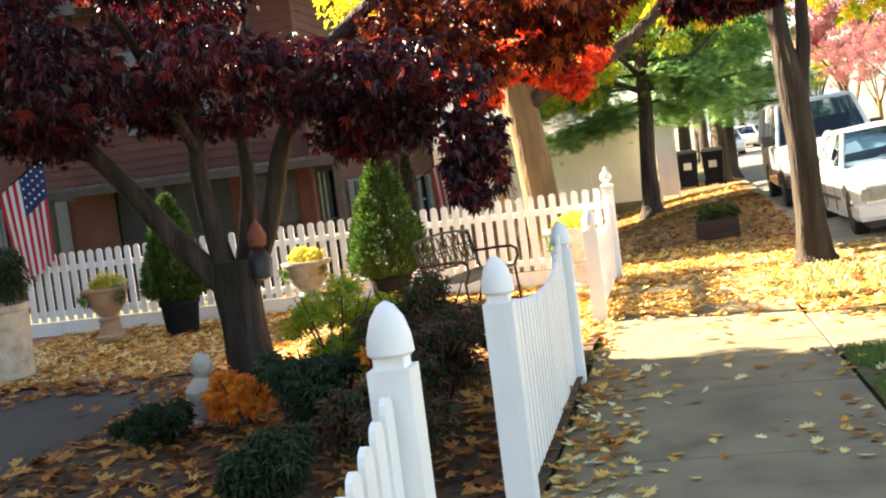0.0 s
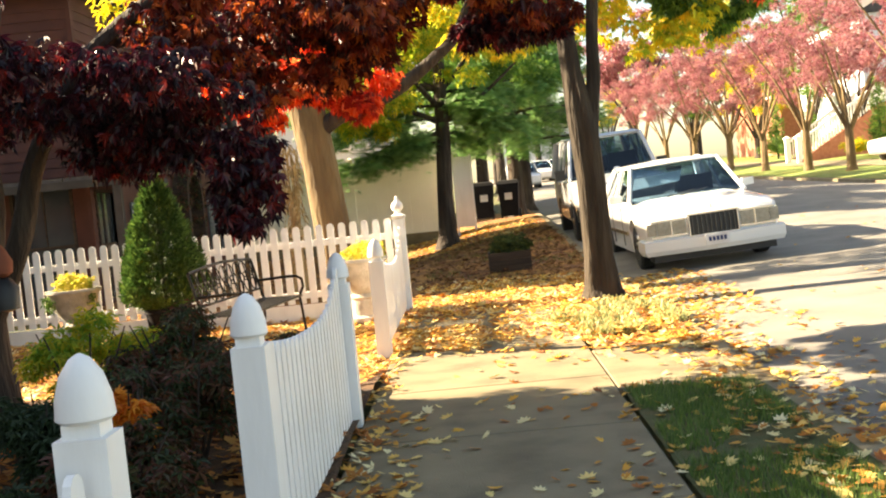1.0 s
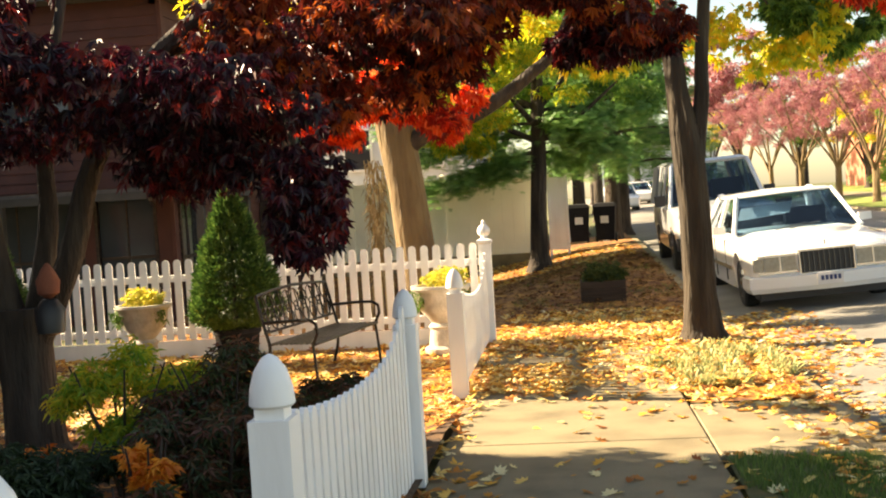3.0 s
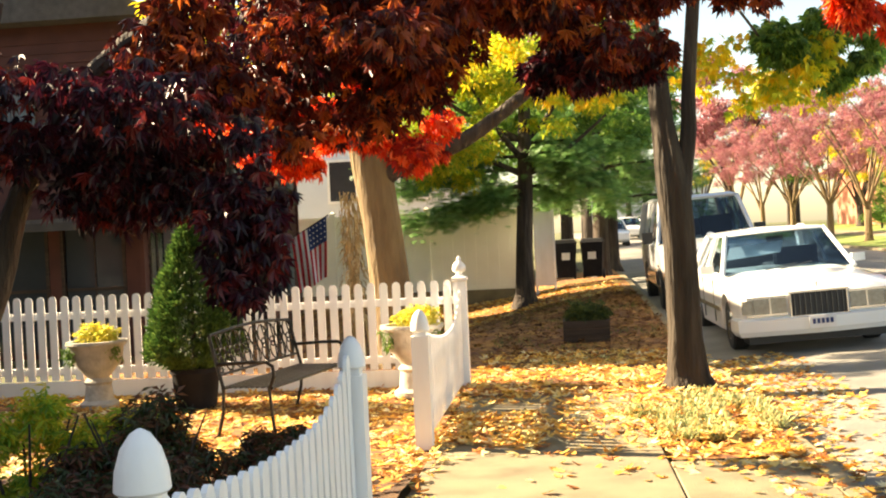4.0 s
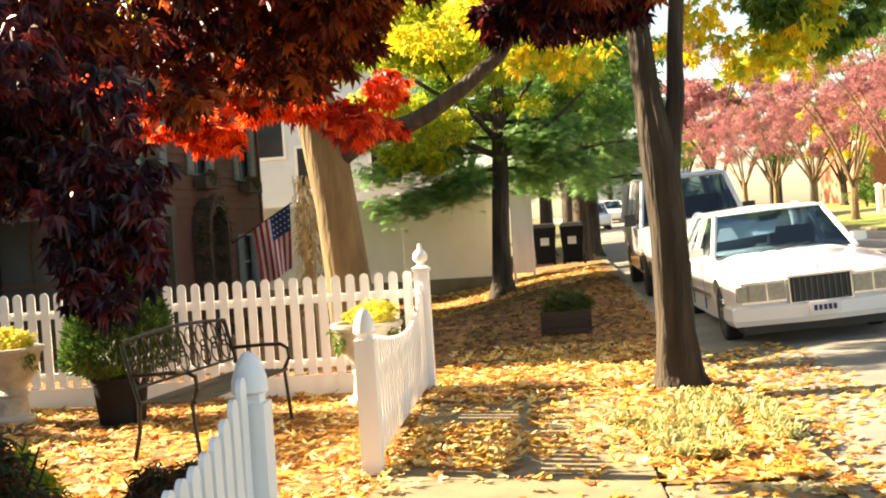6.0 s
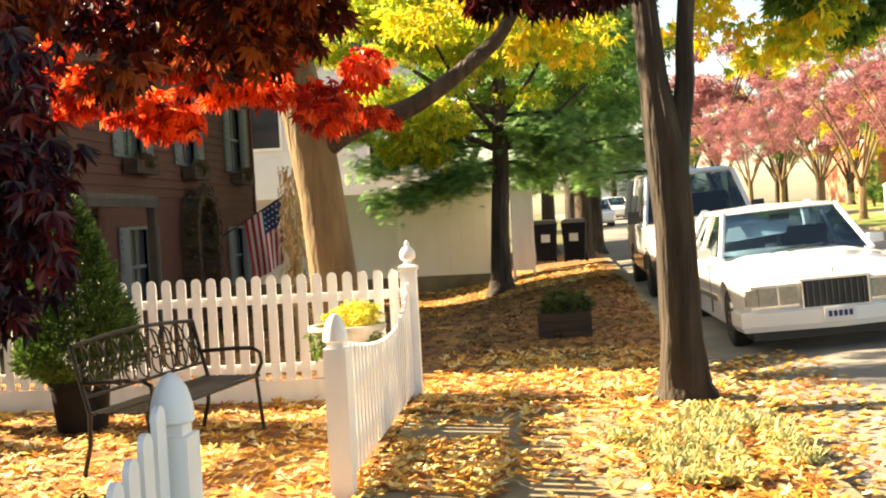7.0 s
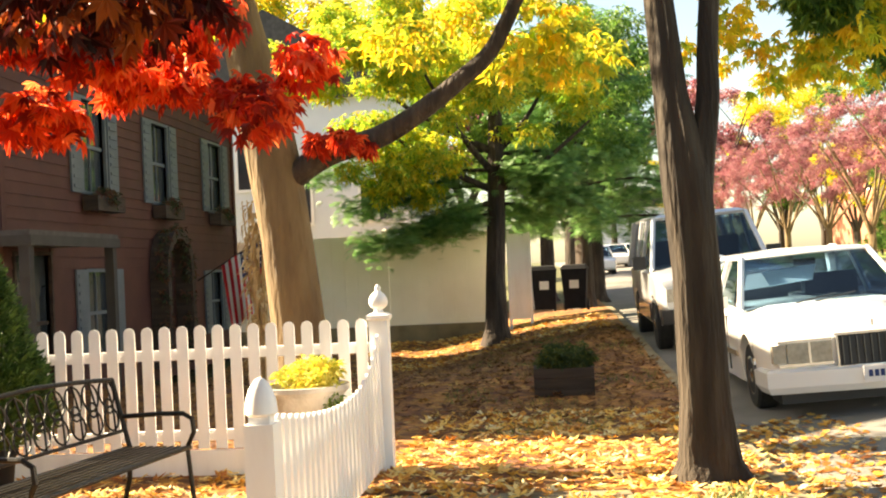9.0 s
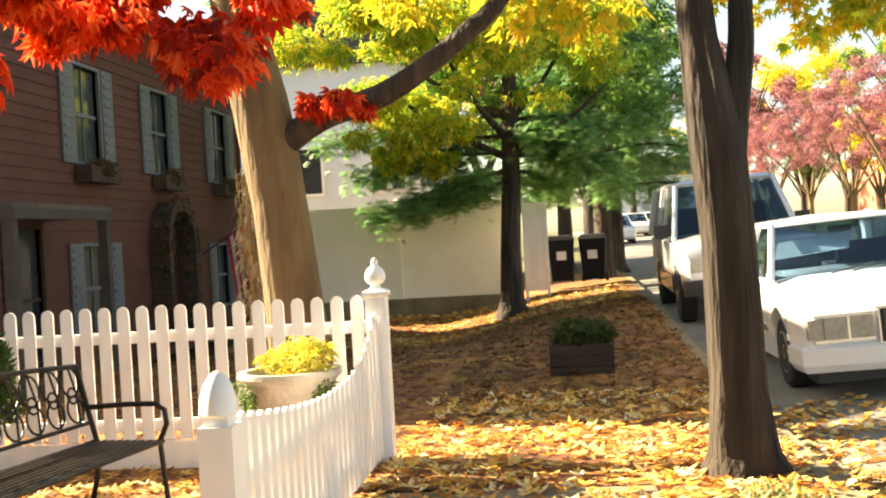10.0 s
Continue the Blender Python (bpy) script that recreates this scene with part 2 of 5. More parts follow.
# ---- mesh helpers ----
class Shape:
    """Vertices and faces gathered for one mesh."""

    def __init__(self):
        self.v, self.f = [], []

    def add(self, verts, faces):
        o = len(self.v)
        self.v.extend(tuple(p) for p in verts)
        self.f.extend(tuple(o + i for i in f) for f in faces)
        return self

    def box(self, x0, y0, z0, x1, y1, z1, m=None):
        p = [Vector((x, y, z)) for z in (z0, z1) for y in (y0, y1) for x in (x0, x1)]
        if m is not None:
            p = [m @ q for q in p]
        return self.add(p, [(0, 2, 3, 1), (4, 5, 7, 6), (0, 1, 5, 4), (2, 6, 7, 3), (0, 4, 6, 2), (1, 3, 7, 5)])

    def tube(self, path, radii, sides=10, cap=True):
        """A tube along a path of points with a radius at each."""
        path = [Vector(p) for p in path]
        n = len(path)
        rings = []
        up = None
        for i in range(n):
            d = (path[min(i + 1, n - 1)] - path[max(i - 1, 0)]).normalized()
            if up is None:
                up = Vector((1, 0, 0)) if abs(d.x) < 0.8 else Vector((0, 1, 0))
            a = (up - d * up.dot(d)).normalized()
            up = a
            b = d.cross(a)
            r = radii[i] if hasattr(radii, "__len__") else radii
            rings.append([path[i] + (a * math.cos(2 * math.pi * k / sides) + b * math.sin(2 * math.pi * k / sides)) * r for k in range(sides)])
        v = [p for r in rings for p in r]
        f = [(i * sides + k, i * sides + (k + 1) % sides, (i + 1) * sides + (k + 1) % sides, (i + 1) * sides + k) for i in range(n - 1) for k in range(sides)]
        if cap:
            f += [tuple(range(sides))[::-1], tuple((n - 1) * sides + k for k in range(sides))]
        return self.add(v, f)

    def lathe(self, profile, sides=20, at=(0, 0, 0), square=False):
        """A turned form from (radius, height) pairs; square: four-sided."""
        s = 4 if square else sides
        k0 = math.pi / 4 if square else 0
        q = math.sqrt(2) if square else 1
        v = [(at[0] + q * r * math.cos(k0 + 2 * math.pi * k / s), at[1] + q * r * math.sin(k0 + 2 * math.pi * k / s), at[2] + z) for r, z in profile for k in range(s)]
        n = len(profile)
        f = [(i * s + k, i * s + (k + 1) % s, (i + 1) * s + (k + 1) % s, (i + 1) * s + k) for i in range(n - 1) for k in range(s)]
        f += [tuple(range(s))[::-1], tuple((n - 1) * s + k for k in range(s))]
        return self.add(v, f)

    def prism(self, outline, d0, d1, m=None, axis="y"):
        """An outline in (a, z) pushed along an axis from d0 to d1."""
        n = len(outline)
        if axis == "y":
            p = [Vector((a, d, z)) for d in (d0, d1) for a, z in outline]
        elif axis == "x":
            p = [Vector((d, a, z)) for d in (d0, d1) for a, z in outline]
        else:
            p = [Vector((a, z, d)) for d in (d0, d1) for a, z in outline]
        if m is not None:
            p = [m @ q for q in p]
        return self.add(p, [tuple(range(n)), tuple(range(2 * n - 1, n - 1, -1))] + [(i, n + i, n + (i + 1) % n, (i + 1) % n) for i in range(n)])

    def loft(self, rings, cap=True):
        n, s = len(rings), len(rings[0])
        f = [(i * s + k, i * s + (k + 1) % s, (i + 1) * s + (k + 1) % s, (i + 1) * s + k) for i in range(n - 1) for k in range(s)]
        if cap:
            f += [tuple(range(s))[::-1], tuple((n - 1) * s + k for k in range(s))]
        return self.add([p for r in rings for p in r], f)

    def mesh(self, name, mat=None, smooth=False):
        me = bpy.data.meshes.new(name)
        me.from_pydata(self.v, [], self.f)
        if mat:
            me.materials.append(M[mat])
        bm = bmesh.new()
        bm.from_mesh(me)
        if len(bm.faces) < 4000:
            bmesh.ops.recalc_face_normals(bm, faces=bm.faces)
        bm.to_mesh(me)
        bm.free()
        if smooth:
            me.polygons.foreach_set("use_smooth", [True] * len(me.polygons))
            me.set_sharp_from_angle(angle=radians(40))
        return me


def part(name, shape, mat, parent=None, label="", smooth=False):
    """One mesh object of that name, under a thing or a part."""
    ob = new(name, shape.mesh(name, mat, smooth))
    if parent is not None:
        ob.parent = parent
    if label:
        ob["label"] = label
    return ob


def thing(name, at=(0, 0, 0), turn=0, label="", category="", group="", kind=""):
    ob = new(name)
    ob.matrix_basis = pose(*at, 0, 0, turn)
    ob.empty_display_size = 0.2
    return tagged(ob, label, category, group, kind)


def rise(x, y):
    """Height of the ground: flat near, rising slowly down the street, a bank over the road."""
    z = 0.03 * min(max(0.0, y - 18), 12) + 0.01 * max(0.0, min(y, 90) - 30)
    if x > 13.0:
        z += min(1.0, (x - 13.0) / 6) * 0.35
    return z


KERB_X, FAR_KERB_X = 3.35, 13.0


def ease(a, b, v):
    t = min(1.0, max(0.0, (v - a) / (b - a)))
    return t * t * (3 - 2 * t)


def dip(x, y):
    """The hollow in the side lawn before the cream fence."""
    return (0.12 + 0.6 * ease(2.3, -0.9, x)) * ease(19.0, 27.2, y) * (1 - 0.35 * ease(27.6, 29.6, y)) * ease(KERB_X - 0.1, 2.0, x)


def road_height(x, y):
    """The cambered street."""
    return rise(0, y) - 0.095 + 0.18 * (1 - ((x - 8.175) / 4.825) ** 2)

FX_LAWN = 0.56


# ---- ground ----
def sheet(name, xs, ys, fz, mat, label, category):
    s = Shape()
    nx, ny = len(xs), len(ys)
    s.add([(x, y, fz(x, y)) for y in ys for x in xs], [(j * nx + i, j * nx + i + 1, (j + 1) * nx + i + 1, (j + 1) * nx + i) for j in range(ny - 1) for i in range(nx - 1)])
    return tagged(part(name, s, mat, None, "", True), label, category, kind="structure")


def spread(a, b, n):
    return [a + (b - a) * i / n for i in range(n + 1)]


def bumps(x, y, k=0.02):
    return k * noise.noise(Vector((x * 0.9, y * 0.9, 3.1))) + 0.5 * k * noise.noise(Vector((x * 3.1, y * 3.1, 1.7)))


def ground_z(x, y):
    z = rise(x, y)
    if KERB_X <= x <= FAR_KERB_X:
        return z - 0.2
    if x < KERB_X:
        return z - 0.05 - dip(x, y) + bumps(x, y, 0.012)
    return z


def lawn_z(x, y):
    """The leaf-strewn lawn past the walk, swelling a little in the middle."""
    return rise(x, y) + 0.005 - dip(x, y) + bumps(x, y, 0.03)


GX = [-900, -300, -100, -40] + spread(-20, 3.2, 40) + [KERB_X - 0.001, KERB_X, 5, 8, 11, FAR_KERB_X, FAR_KERB_X + 0.001] + spread(13.5, 40, 20) + [100, 300, 900]
GY = [-300, -60, -20] + spread(-8, 60, 60) + [75, 90, 150, 400, 1500]
sheet("ground", GX, GY, ground_z, "grass_ground", "brown soil and worn lawn with fallen leaves", "ground")
sheet("road", spread(KERB_X + 0.002, FAR_KERB_X - 0.16, 14), GY[1:-1], road_height, "asphalt", "pale grey worn asphalt street with tree shadows", "road")
sheet("lawn", spread(FX_LAWN, KERB_X - 0.155, 24), spread(13.25, 36, 76), lawn_z, "leaf_carpet", "lawn strip buried under orange brown fallen leaves", "lawn")
sheet("yard", spread(-9.5, FX_LAWN + 0.015, 40), spread(9.75, 14.28, 24), lambda x, y: 0.0 + bumps(x, y, 0.03), "leaf_carpet", "front yard covered with golden fallen leaves", "yard")
sheet("side_lawn", spread(-4.75, FX_LAWN, 24), spread(14.3, 36, 64), lawn_z, "leaf_carpet", "side lawn strewn with brown fallen leaves", "lawn")
sheet("flower_bed", spread(-2.9, FX_LAWN + 0.015, 24), spread(0.2, 9.74, 36), lambda x, y: 0.03 + bumps(x, y, 0.05), "soil", "dark soil bed under the maple with leaf mulch", "flower bed")
sheet("path", spread(-9.5, -2.92, 10), spread(2.0, 9.72, 12), lambda x, y: -0.004, "shaded_grey", "grey paved garden path coloured dark as in shade, scattered with leaves", "path")
sheet("verge", spread(2.3, KERB_X - 0.155, 6), spread(-6, 8.28, 40), lambda x, y: 0.0 + bumps(x, y, 0.02), "grass_ground", "patchy green grass verge beside the kerb", "verge")


def slab(name_parent, x0, y0, x1, y1, z, mat="concrete"):
    c = 0.012
    r = [[(x0, y0, z - 0.09), (x1, y0, z - 0.09), (x1, y1, z - 0.09), (x0, y1, z - 0.09)], [(x0, y0, z - c), (x1, y0, z - c), (x1, y1, z - c), (x0, y1, z - c)], [(x0 + c, y0 + c, z), (x1 - c, y0 + c, z), (x1 - c, y1 - c, z), (x0 + c, y1 - c, z)]]
    return part("slab", Shape().loft(r), mat, name_parent)


def fence_picket(sh, cx, h, base, m, w=0.085, d=0.02):
    """A picket with a rounded top."""
    r = w / 2
    out = [(cx - r, base), (cx + r, base), (cx + r, h - r)] + [(cx + r * math.cos(a), h - r + r * math.sin(a)) for a in (0.6, 1.1, 1.57, 2.04, 2.54)] + [(cx - r, h - r)]
    sh.prism(out, -d / 2, d / 2, m)


def fence_post(at, h=1.12, w=0.065, tip="acorn"):
    ob = thing("fence_post", at, 0, "white painted square wooden fence post with pointed cap", "fence post", "fence posts")
    part("shaft", Shape().box(-w, -w, 0, w, w, h - 0.2), "white_paint", ob)
    part("collar", Shape().lathe([(w * 0.72, h - 0.2), (w * 0.72, h - 0.165)], square=True), "white_paint", ob)
    part("cap", Shape().lathe([(w * 0.95, h - 0.165), (w * 1.12, h - 0.155), (w * 1.05, h - 0.105), (w * 0.8, h - 0.05), (w * 0.4, h - 0.012), (0.005, h)], sides=16), "white_paint", ob, smooth=True)
    return ob


def fence_run(p0, p1, heights, spacing, base=0.05, rails=(0.2, 0.58), label="white painted wooden picket fence panel"):
    """A panel of pickets between two posts; heights(u) gives the picket tops."""
    a, b = Vector(p0), Vector(p1)
    L = (b - a).length
    ang = math.degrees(math.atan2(b.y - a.y, b.x - a.x))
    ob = thing("picket_fence", a, ang, label, "fence", "picket fence panels")
    for rz in rails:
        part("rail", Shape().box(0, 0.012, rz - 0.04, L, 0.05, rz + 0.04), "white_paint", ob)
    n = max(2, round(L / spacing))
    for i in range(n):
        u = (i + 0.5) / n
        sh = Shape()
        fence_picket(sh, u * L, heights(u), base, None)
        part("picket", sh, "white_paint", ob)
    return ob


FX = 0.52
for x, y, h in ((0.43, 3.46, 1.17), (FX, 5.0, 1.15), (FX, 7.85, 1.12), (FX, 10.65, 1.06)):
    fence_post((x, y, 0), h)
corner_post = thing("fence_post", (FX, 14.2, 0), 0, "tall white corner fence post with turned finial", "fence post", "fence posts")
part("shaft", Shape().box(-0.07, -0.07, 0, 0.07, 0.07, 1.12), "white_paint", corner_post)
part("collar", Shape().lathe([(0.07, 1.12), (0.086, 1.135), (0.086, 1.16), (0.06, 1.175)], square=True), "white_paint", corner_post)
part("finial", Shape().lathe([(0.046, 1.175), (0.035, 1.190), (0.031, 1.205), (0.057, 1.221), (0.072, 1.247), (0.069, 1.285), (0.051, 1.316), (0.028, 1.335), (0.020, 1.346), (0.024, 1.361), (0.013, 1.384), (0.004, 1.392)], 18), "white_paint", corner_post, smooth=True)
fence_run((0.40, 0.9, 0), (0.43, 3.39, 0), lambda u: 0.70 + 0.23 * (2 * u - 1) ** 2, 0.125)
fence_run((FX, 5.07, 0), (FX, 7.78, 0), lambda u: 0.82 + (0.14 * ((0.6 - u) / 0.6) ** 2 if u < 0.6 else 0.25 * ((u - 0.6) / 0.4) ** 2.6), 0.125)
fence_run((FX, 10.72, 0), (FX, 14.13, 0), lambda u: 0.71 + (0.19 * ((0.55 - u) / 0.55) ** 1.6 if u < 0.55 else 0.36 * ((u - 0.55) / 0.45) ** 3), 0.135)
back_run = fence_run((-7.6, 14.2, 0), (FX - 0.07, 14.2, 0), lambda u: 1.14, 0.14, base=0.2, rails=(0.3, 0.92))
part("kickboard", Shape().box(0, -0.03, 0.0, FX + 7.53, 0.01, 0.19), "white_paint", back_run)

# walk
walk_way = thing("pavement", (0, 0, 0), 0, "pale concrete pavement of square slabs with leaf stains", "pavement", kind="structure")
for y0 in spread(-6.6, 11.9, 12)[:-1]:
    slab(walk_way, FX_LAWN + 0.02, y0, 2.28, y0 + 1.535, 0.0)
slab(walk_way, FX_LAWN + 0.02, 11.9, 2.28, 13.22, 0.0)
cross = thing("crossing_walk", (0, 0, 0), 0, "pale sunlit concrete crossing between pavement and kerb", "pavement", kind="structure")
slab(cross, 2.285, 8.3, KERB_X - 0.165, 9.98, -0.002)
kerb = thing("kerb", (0, 0, 0), 0, "worn concrete kerb along the street", "kerb", kind="structure")
for y0 in spread(-8, 34, 14)[:-1]:
    part("kerb_stone", Shape().loft([[(KERB_X - 0.16, a, rise(0, a) - 0.2), (KERB_X, a, rise(0, a) - 0.2), (KERB_X, a, rise(0, a) - 0.03), (KERB_X - 0.03, a, rise(0, a) + 0.004), (KERB_X - 0.16, a, rise(0, a) + 0.004)] for a in (y0 + 0.006, y0 + 2.994)]), "concrete", kerb)
far_kerb = thing("kerb", (0, 0, 0), 0, "far concrete kerb along the street", "kerb", kind="structure")
for y0 in spread(10, 82, 12)[:-1]:
    part("kerb_stone", Shape().loft([[(FAR_KERB_X - 0.16, a, rise(0, a) - 0.2), (FAR_KERB_X + 0.05, a, rise(0, a) - 0.2), (FAR_KERB_X + 0.05, a, rise(0, a) + 0.01), (FAR_KERB_X - 0.13, a, rise(0, a) + 0.01)] for a in (y0 + 0.006, y0 + 5.994)]), "concrete", far_kerb)
sheet("far_lawn", spread(13.1, 40, 14), spread(8, 90, 30), lambda x, y: rise(x, y) + 0.012, "green_lawn", "bright mown green lawn across the street", "lawn")
sheet("far_pavement", [15.6, 17.2], spread(8, 90, 30), lambda x, y: rise(x, y) + 0.03, "concrete", "pale concrete pavement across the street", "pavement")


# ---- leaves ----
def leaf_quads(sh, p, ax, up, size, lobes=5, droop=0.3, wide=0.15):
    """A leaf of pointed lobes round one stem point."""
    side = ax.cross(up)
    if side.length < 1e-4:
        side = Vector((1, 0, 0))
    side.normalize()
    nrm = side.cross(ax).normalized()
    v = [p]
    f = []
    for k in range(lobes):
        a = (k - (lobes - 1) / 2) * (2.2 / max(1, lobes - 1)) if lobes > 1 else 0
        ln = size * (1 - 0.22 * abs(a))
        d = ax * math.cos(a) + side * math.sin(a)
        e = -ax * math.sin(a) + side * math.cos(a)
        o = len(v)
        v += [p + d * ln * 0.5 + e * ln * wide, p + d * ln - nrm * ln * droop, p + d * ln * 0.5 - e * ln * wide]
        f.append((0, o, o + 1, o + 2))
    sh.add(v, f)


def crown(rng, blobs, n, size, lobes, droop_dir=0.6, flat=False):
    """n leaves spread through ellipsoid clumps (centre, radii)."""
    sh = Shape()
    vol = [b[1][0] * b[1][1] * b[1][2] for b in blobs]
    tot = sum(v ** 0.75 for v in vol)
    for b, v in zip(blobs, vol):
        k = int(n * v ** 0.75 / tot)
        for _ in range(k):
            while True:
                q = Vector((rng.uniform(-1, 1), rng.uniform(-1, 1), rng.uniform(-1, 1)))
                if 0.15 < q.length < 1:
                    break
            q = q * (0.55 + 0.45 * rng.random())
            p = Vector((b[0][0] + q.x * b[1][0], b[0][1] + q.y * b[1][1], b[0][2] + q.z * b[1][2]))
            out = Vector((q.x, q.y, 0)) + Vector((rng.uniform(-1, 1), rng.uniform(-1, 1), 0)) * 0.8
            ax = (out * 0.8 + Vector((0, 0, -droop_dir + rng.uniform(-0.5, 0.5)))).normalized()
            up = Vector((rng.uniform(-1, 1), rng.uniform(-1, 1), 1.2)).normalized()
            leaf_quads(sh, p, ax, up, size * rng.uniform(0.7, 1.25), lobes)
    return sh


def blob_cloud(rng, centre, radii, n, r0, r1, squash=0.6):
    out = []
    for _ in range(n):
        while True:
            q = Vector((rng.uniform(-1, 1), rng.uniform(-1, 1), rng.uniform(-1, 1)))
            if q.length < 1:
                break
        r = rng.uniform(r0, r1)
        out.append(((centre[0] + q.x * radii[0], centre[1] + q.y * radii[1], centre[2] + q.z * radii[2]), (r, r, r * squash)))
    return out



# ---- trees ----
def limb(parent, pts, r0, r1, mat="bark", sides=9, name="limb"):
    """A tapering limb through its points, smoothed by a spline."""
    pts = [Vector(p) for p in pts]
    fine, rad = [], []
    n = len(pts)
    for i in range(n - 1):
        a, b, c, d = pts[max(i - 1, 0)], pts[i], pts[i + 1], pts[min(i + 2, n - 1)]
        for k in range(4):
            t = k / 4
            fine.append(0.5 * ((2 * b) + (c - a) * t + (2 * a - 5 * b + 4 * c - d) * t * t + (3 * b - a - 3 * c + d) * t ** 3))
            rad.append(r0 + (r1 - r0) * (i + t) / (n - 1))
    fine.append(pts[-1])
    rad.append(r1)
    return part(name, Shape().tube(fine, rad, sides), mat, parent, smooth=True)


def trunk(parent, pts, radii, mat, sides=16, flute=0.08, seed=0):
    """A trunk with a flared, fluted foot."""
    pts = [Vector(p) for p in pts]
    rings = []
    N = 28
    for i in range(N + 1):
        u = i / N * (len(pts) - 1)
        k = min(int(u), len(pts) - 2)
        t = u - k
        c = pts[k].lerp(pts[k + 1], t)
        r = radii[k] + (radii[k + 1] - radii[k]) * t
        ring = []
        for s in range(sides * 2):
            a = math.pi * s / sides
            w = 1 + flute * math.sin(a * 3 + seed + i * 0.06) + 0.5 * flute * math.sin(a * 7 + seed * 2 - i * 0.1)
            w += (0.18 * max(0, 1 - i / 5)) * math.cos(a * 5 + seed)
            ring.append(c + Vector((math.cos(a), math.sin(a), 0)) * r * w)
        rings.append(ring)
    return part("trunk", Shape().loft(rings), mat, parent, smooth=True)


rng = random.Random(4)
# the japanese maple in the bed
maple = thing("japanese_maple", (0, 0, 0), 0, "dark red japanese maple with several stems and lacy leaves", "tree")
MX, MY = -2.25, 8.9
trunk(maple, [(MX, MY, -0.05), (MX, MY, 0.12), (MX - 0.02, MY, 0.5), (MX - 0.06, MY, 1.05)], [0.27, 0.2, 0.175, 0.2], "bark", 12, 0.06, 1)
for pts, r in (
    (((-0.05, 0, 0.75), (-0.45, -0.1, 1.25), (-0.95, -0.2, 1.95), (-1.6, -0.4, 2.7), (-2.3, -0.6, 3.3)), 0.115),
    (((-0.08, 0, 0.85), (-0.2, -0.05, 1.6), (-0.2, -0.1, 2.4), (-0.35, -0.2, 3.4)), 0.105),
    (((0.0, 0.05, 0.85), (0.1, 0.2, 1.6), (0.05, 0.35, 2.3), (0.2, 0.5, 3.3)), 0.09),
    (((0.03, 0, 0.75), (0.35, 0.0, 1.4), (0.55, 0.0, 2.0), (1.1, -0.1, 2.7), (2.0, -0.1, 3.2), (3.0, 0.2, 3.4)), 0.1),
    (((0.5, 0, 2.0), (1.2, -0.3, 2.5), (1.95, -0.8, 2.45), (2.27, -1.1, 1.7)), 0.035),
    (((-0.2, -0.1, 2.0), (-0.1, -1.0, 2.6), (0.2, -2.0, 2.8), (0.4, -2.8, 2.7)), 0.05),
    (((1.1, -0.1, 2.7), (2.2, 0.8, 3.0), (3.3, 1.2, 3.0)), 0.045),
    (((-1.0, -0.2, 2.0), (-1.6, -1.0, 2.4), (-2.3, -1.6, 2.5)), 0.05),
):
    limb(maple, [(MX + p[0], MY + p[1], p[2]) for p in pts], r, r * 0.35)
mb = blob_cloud(rng, (-2.4, 8.2, 3.15), (3.3, 2.7, 0.9), 105, 0.2, 0.5, 0.5)
mb += blob_cloud(rng, (-2.6, 7.6, 2.35), (2.6, 1.9, 0.22), 42, 0.25, 0.5, 0.5)
mb += blob_cloud(rng, (0.02, 7.8, 1.75), (0.16, 0.25, 0.55), 18, 0.1, 0.2, 1.0)
mb += blob_cloud(rng, (-0.75, 8.6, 2.05), (0.55, 0.6, 0.25), 14, 0.2, 0.36, 0.7)
mb = [b for b in mb if not (-1.7 < b[0][0] + 0.32 * (b[0][1] - 8) < 0.05 and b[0][2] > 2.7 + 0.16 * (b[0][1] - 8)) and not (b[0][1] > 9.8 and b[0][0] < -1.9)]
# crown split by light: dark shaded mass, half-lit middle, bright sunlit rim
part("crown", crown(rng, mb, 19500, 0.085, 5, 0.9), "shaded_maple_leaf", maple)
mb = blob_cloud(rng, (0.0, 8.7, 2.75), (1.1, 1.5, 0.55), 34, 0.18, 0.42, 0.55)
mb += blob_cloud(rng, (1.9, 8.8, 3.08), (1.9, 1.1, 0.18), 44, 0.18, 0.38, 0.5)
mb += blob_cloud(rng, (2.0, 9.2, 2.78), (0.5, 0.5, 0.14), 10, 0.1, 0.2, 0.8)
part("crown", crown(rng, mb, 9500, 0.085, 5, 0.9), "half_lit_russet_leaf", maple, "russet leaves over the pavement")
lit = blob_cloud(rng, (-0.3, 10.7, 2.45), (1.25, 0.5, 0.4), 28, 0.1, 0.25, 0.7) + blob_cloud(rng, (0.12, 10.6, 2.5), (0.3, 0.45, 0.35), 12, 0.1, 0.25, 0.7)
part("crown", crown(rng, lit, 2500, 0.085, 5, 0.9), "sunlit_scarlet_leaf", maple, "crown's rim leaves, coloured bright scarlet as if sunlit")

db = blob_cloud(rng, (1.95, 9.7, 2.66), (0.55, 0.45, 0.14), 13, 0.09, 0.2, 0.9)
part("crown", crown(rng, db, 1100, 0.085, 5, 0.9), "shaded_maple_leaf", maple, "drooping sprays at the crown's rim, coloured dark as in shade")

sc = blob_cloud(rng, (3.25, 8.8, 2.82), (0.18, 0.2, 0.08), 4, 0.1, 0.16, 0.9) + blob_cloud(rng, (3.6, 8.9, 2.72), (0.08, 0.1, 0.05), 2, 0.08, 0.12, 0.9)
part("crown", crown(rng, sc, 420, 0.085, 5, 0.9), "sunlit_scarlet_leaf", maple, "scarlet sprays over the pavement")

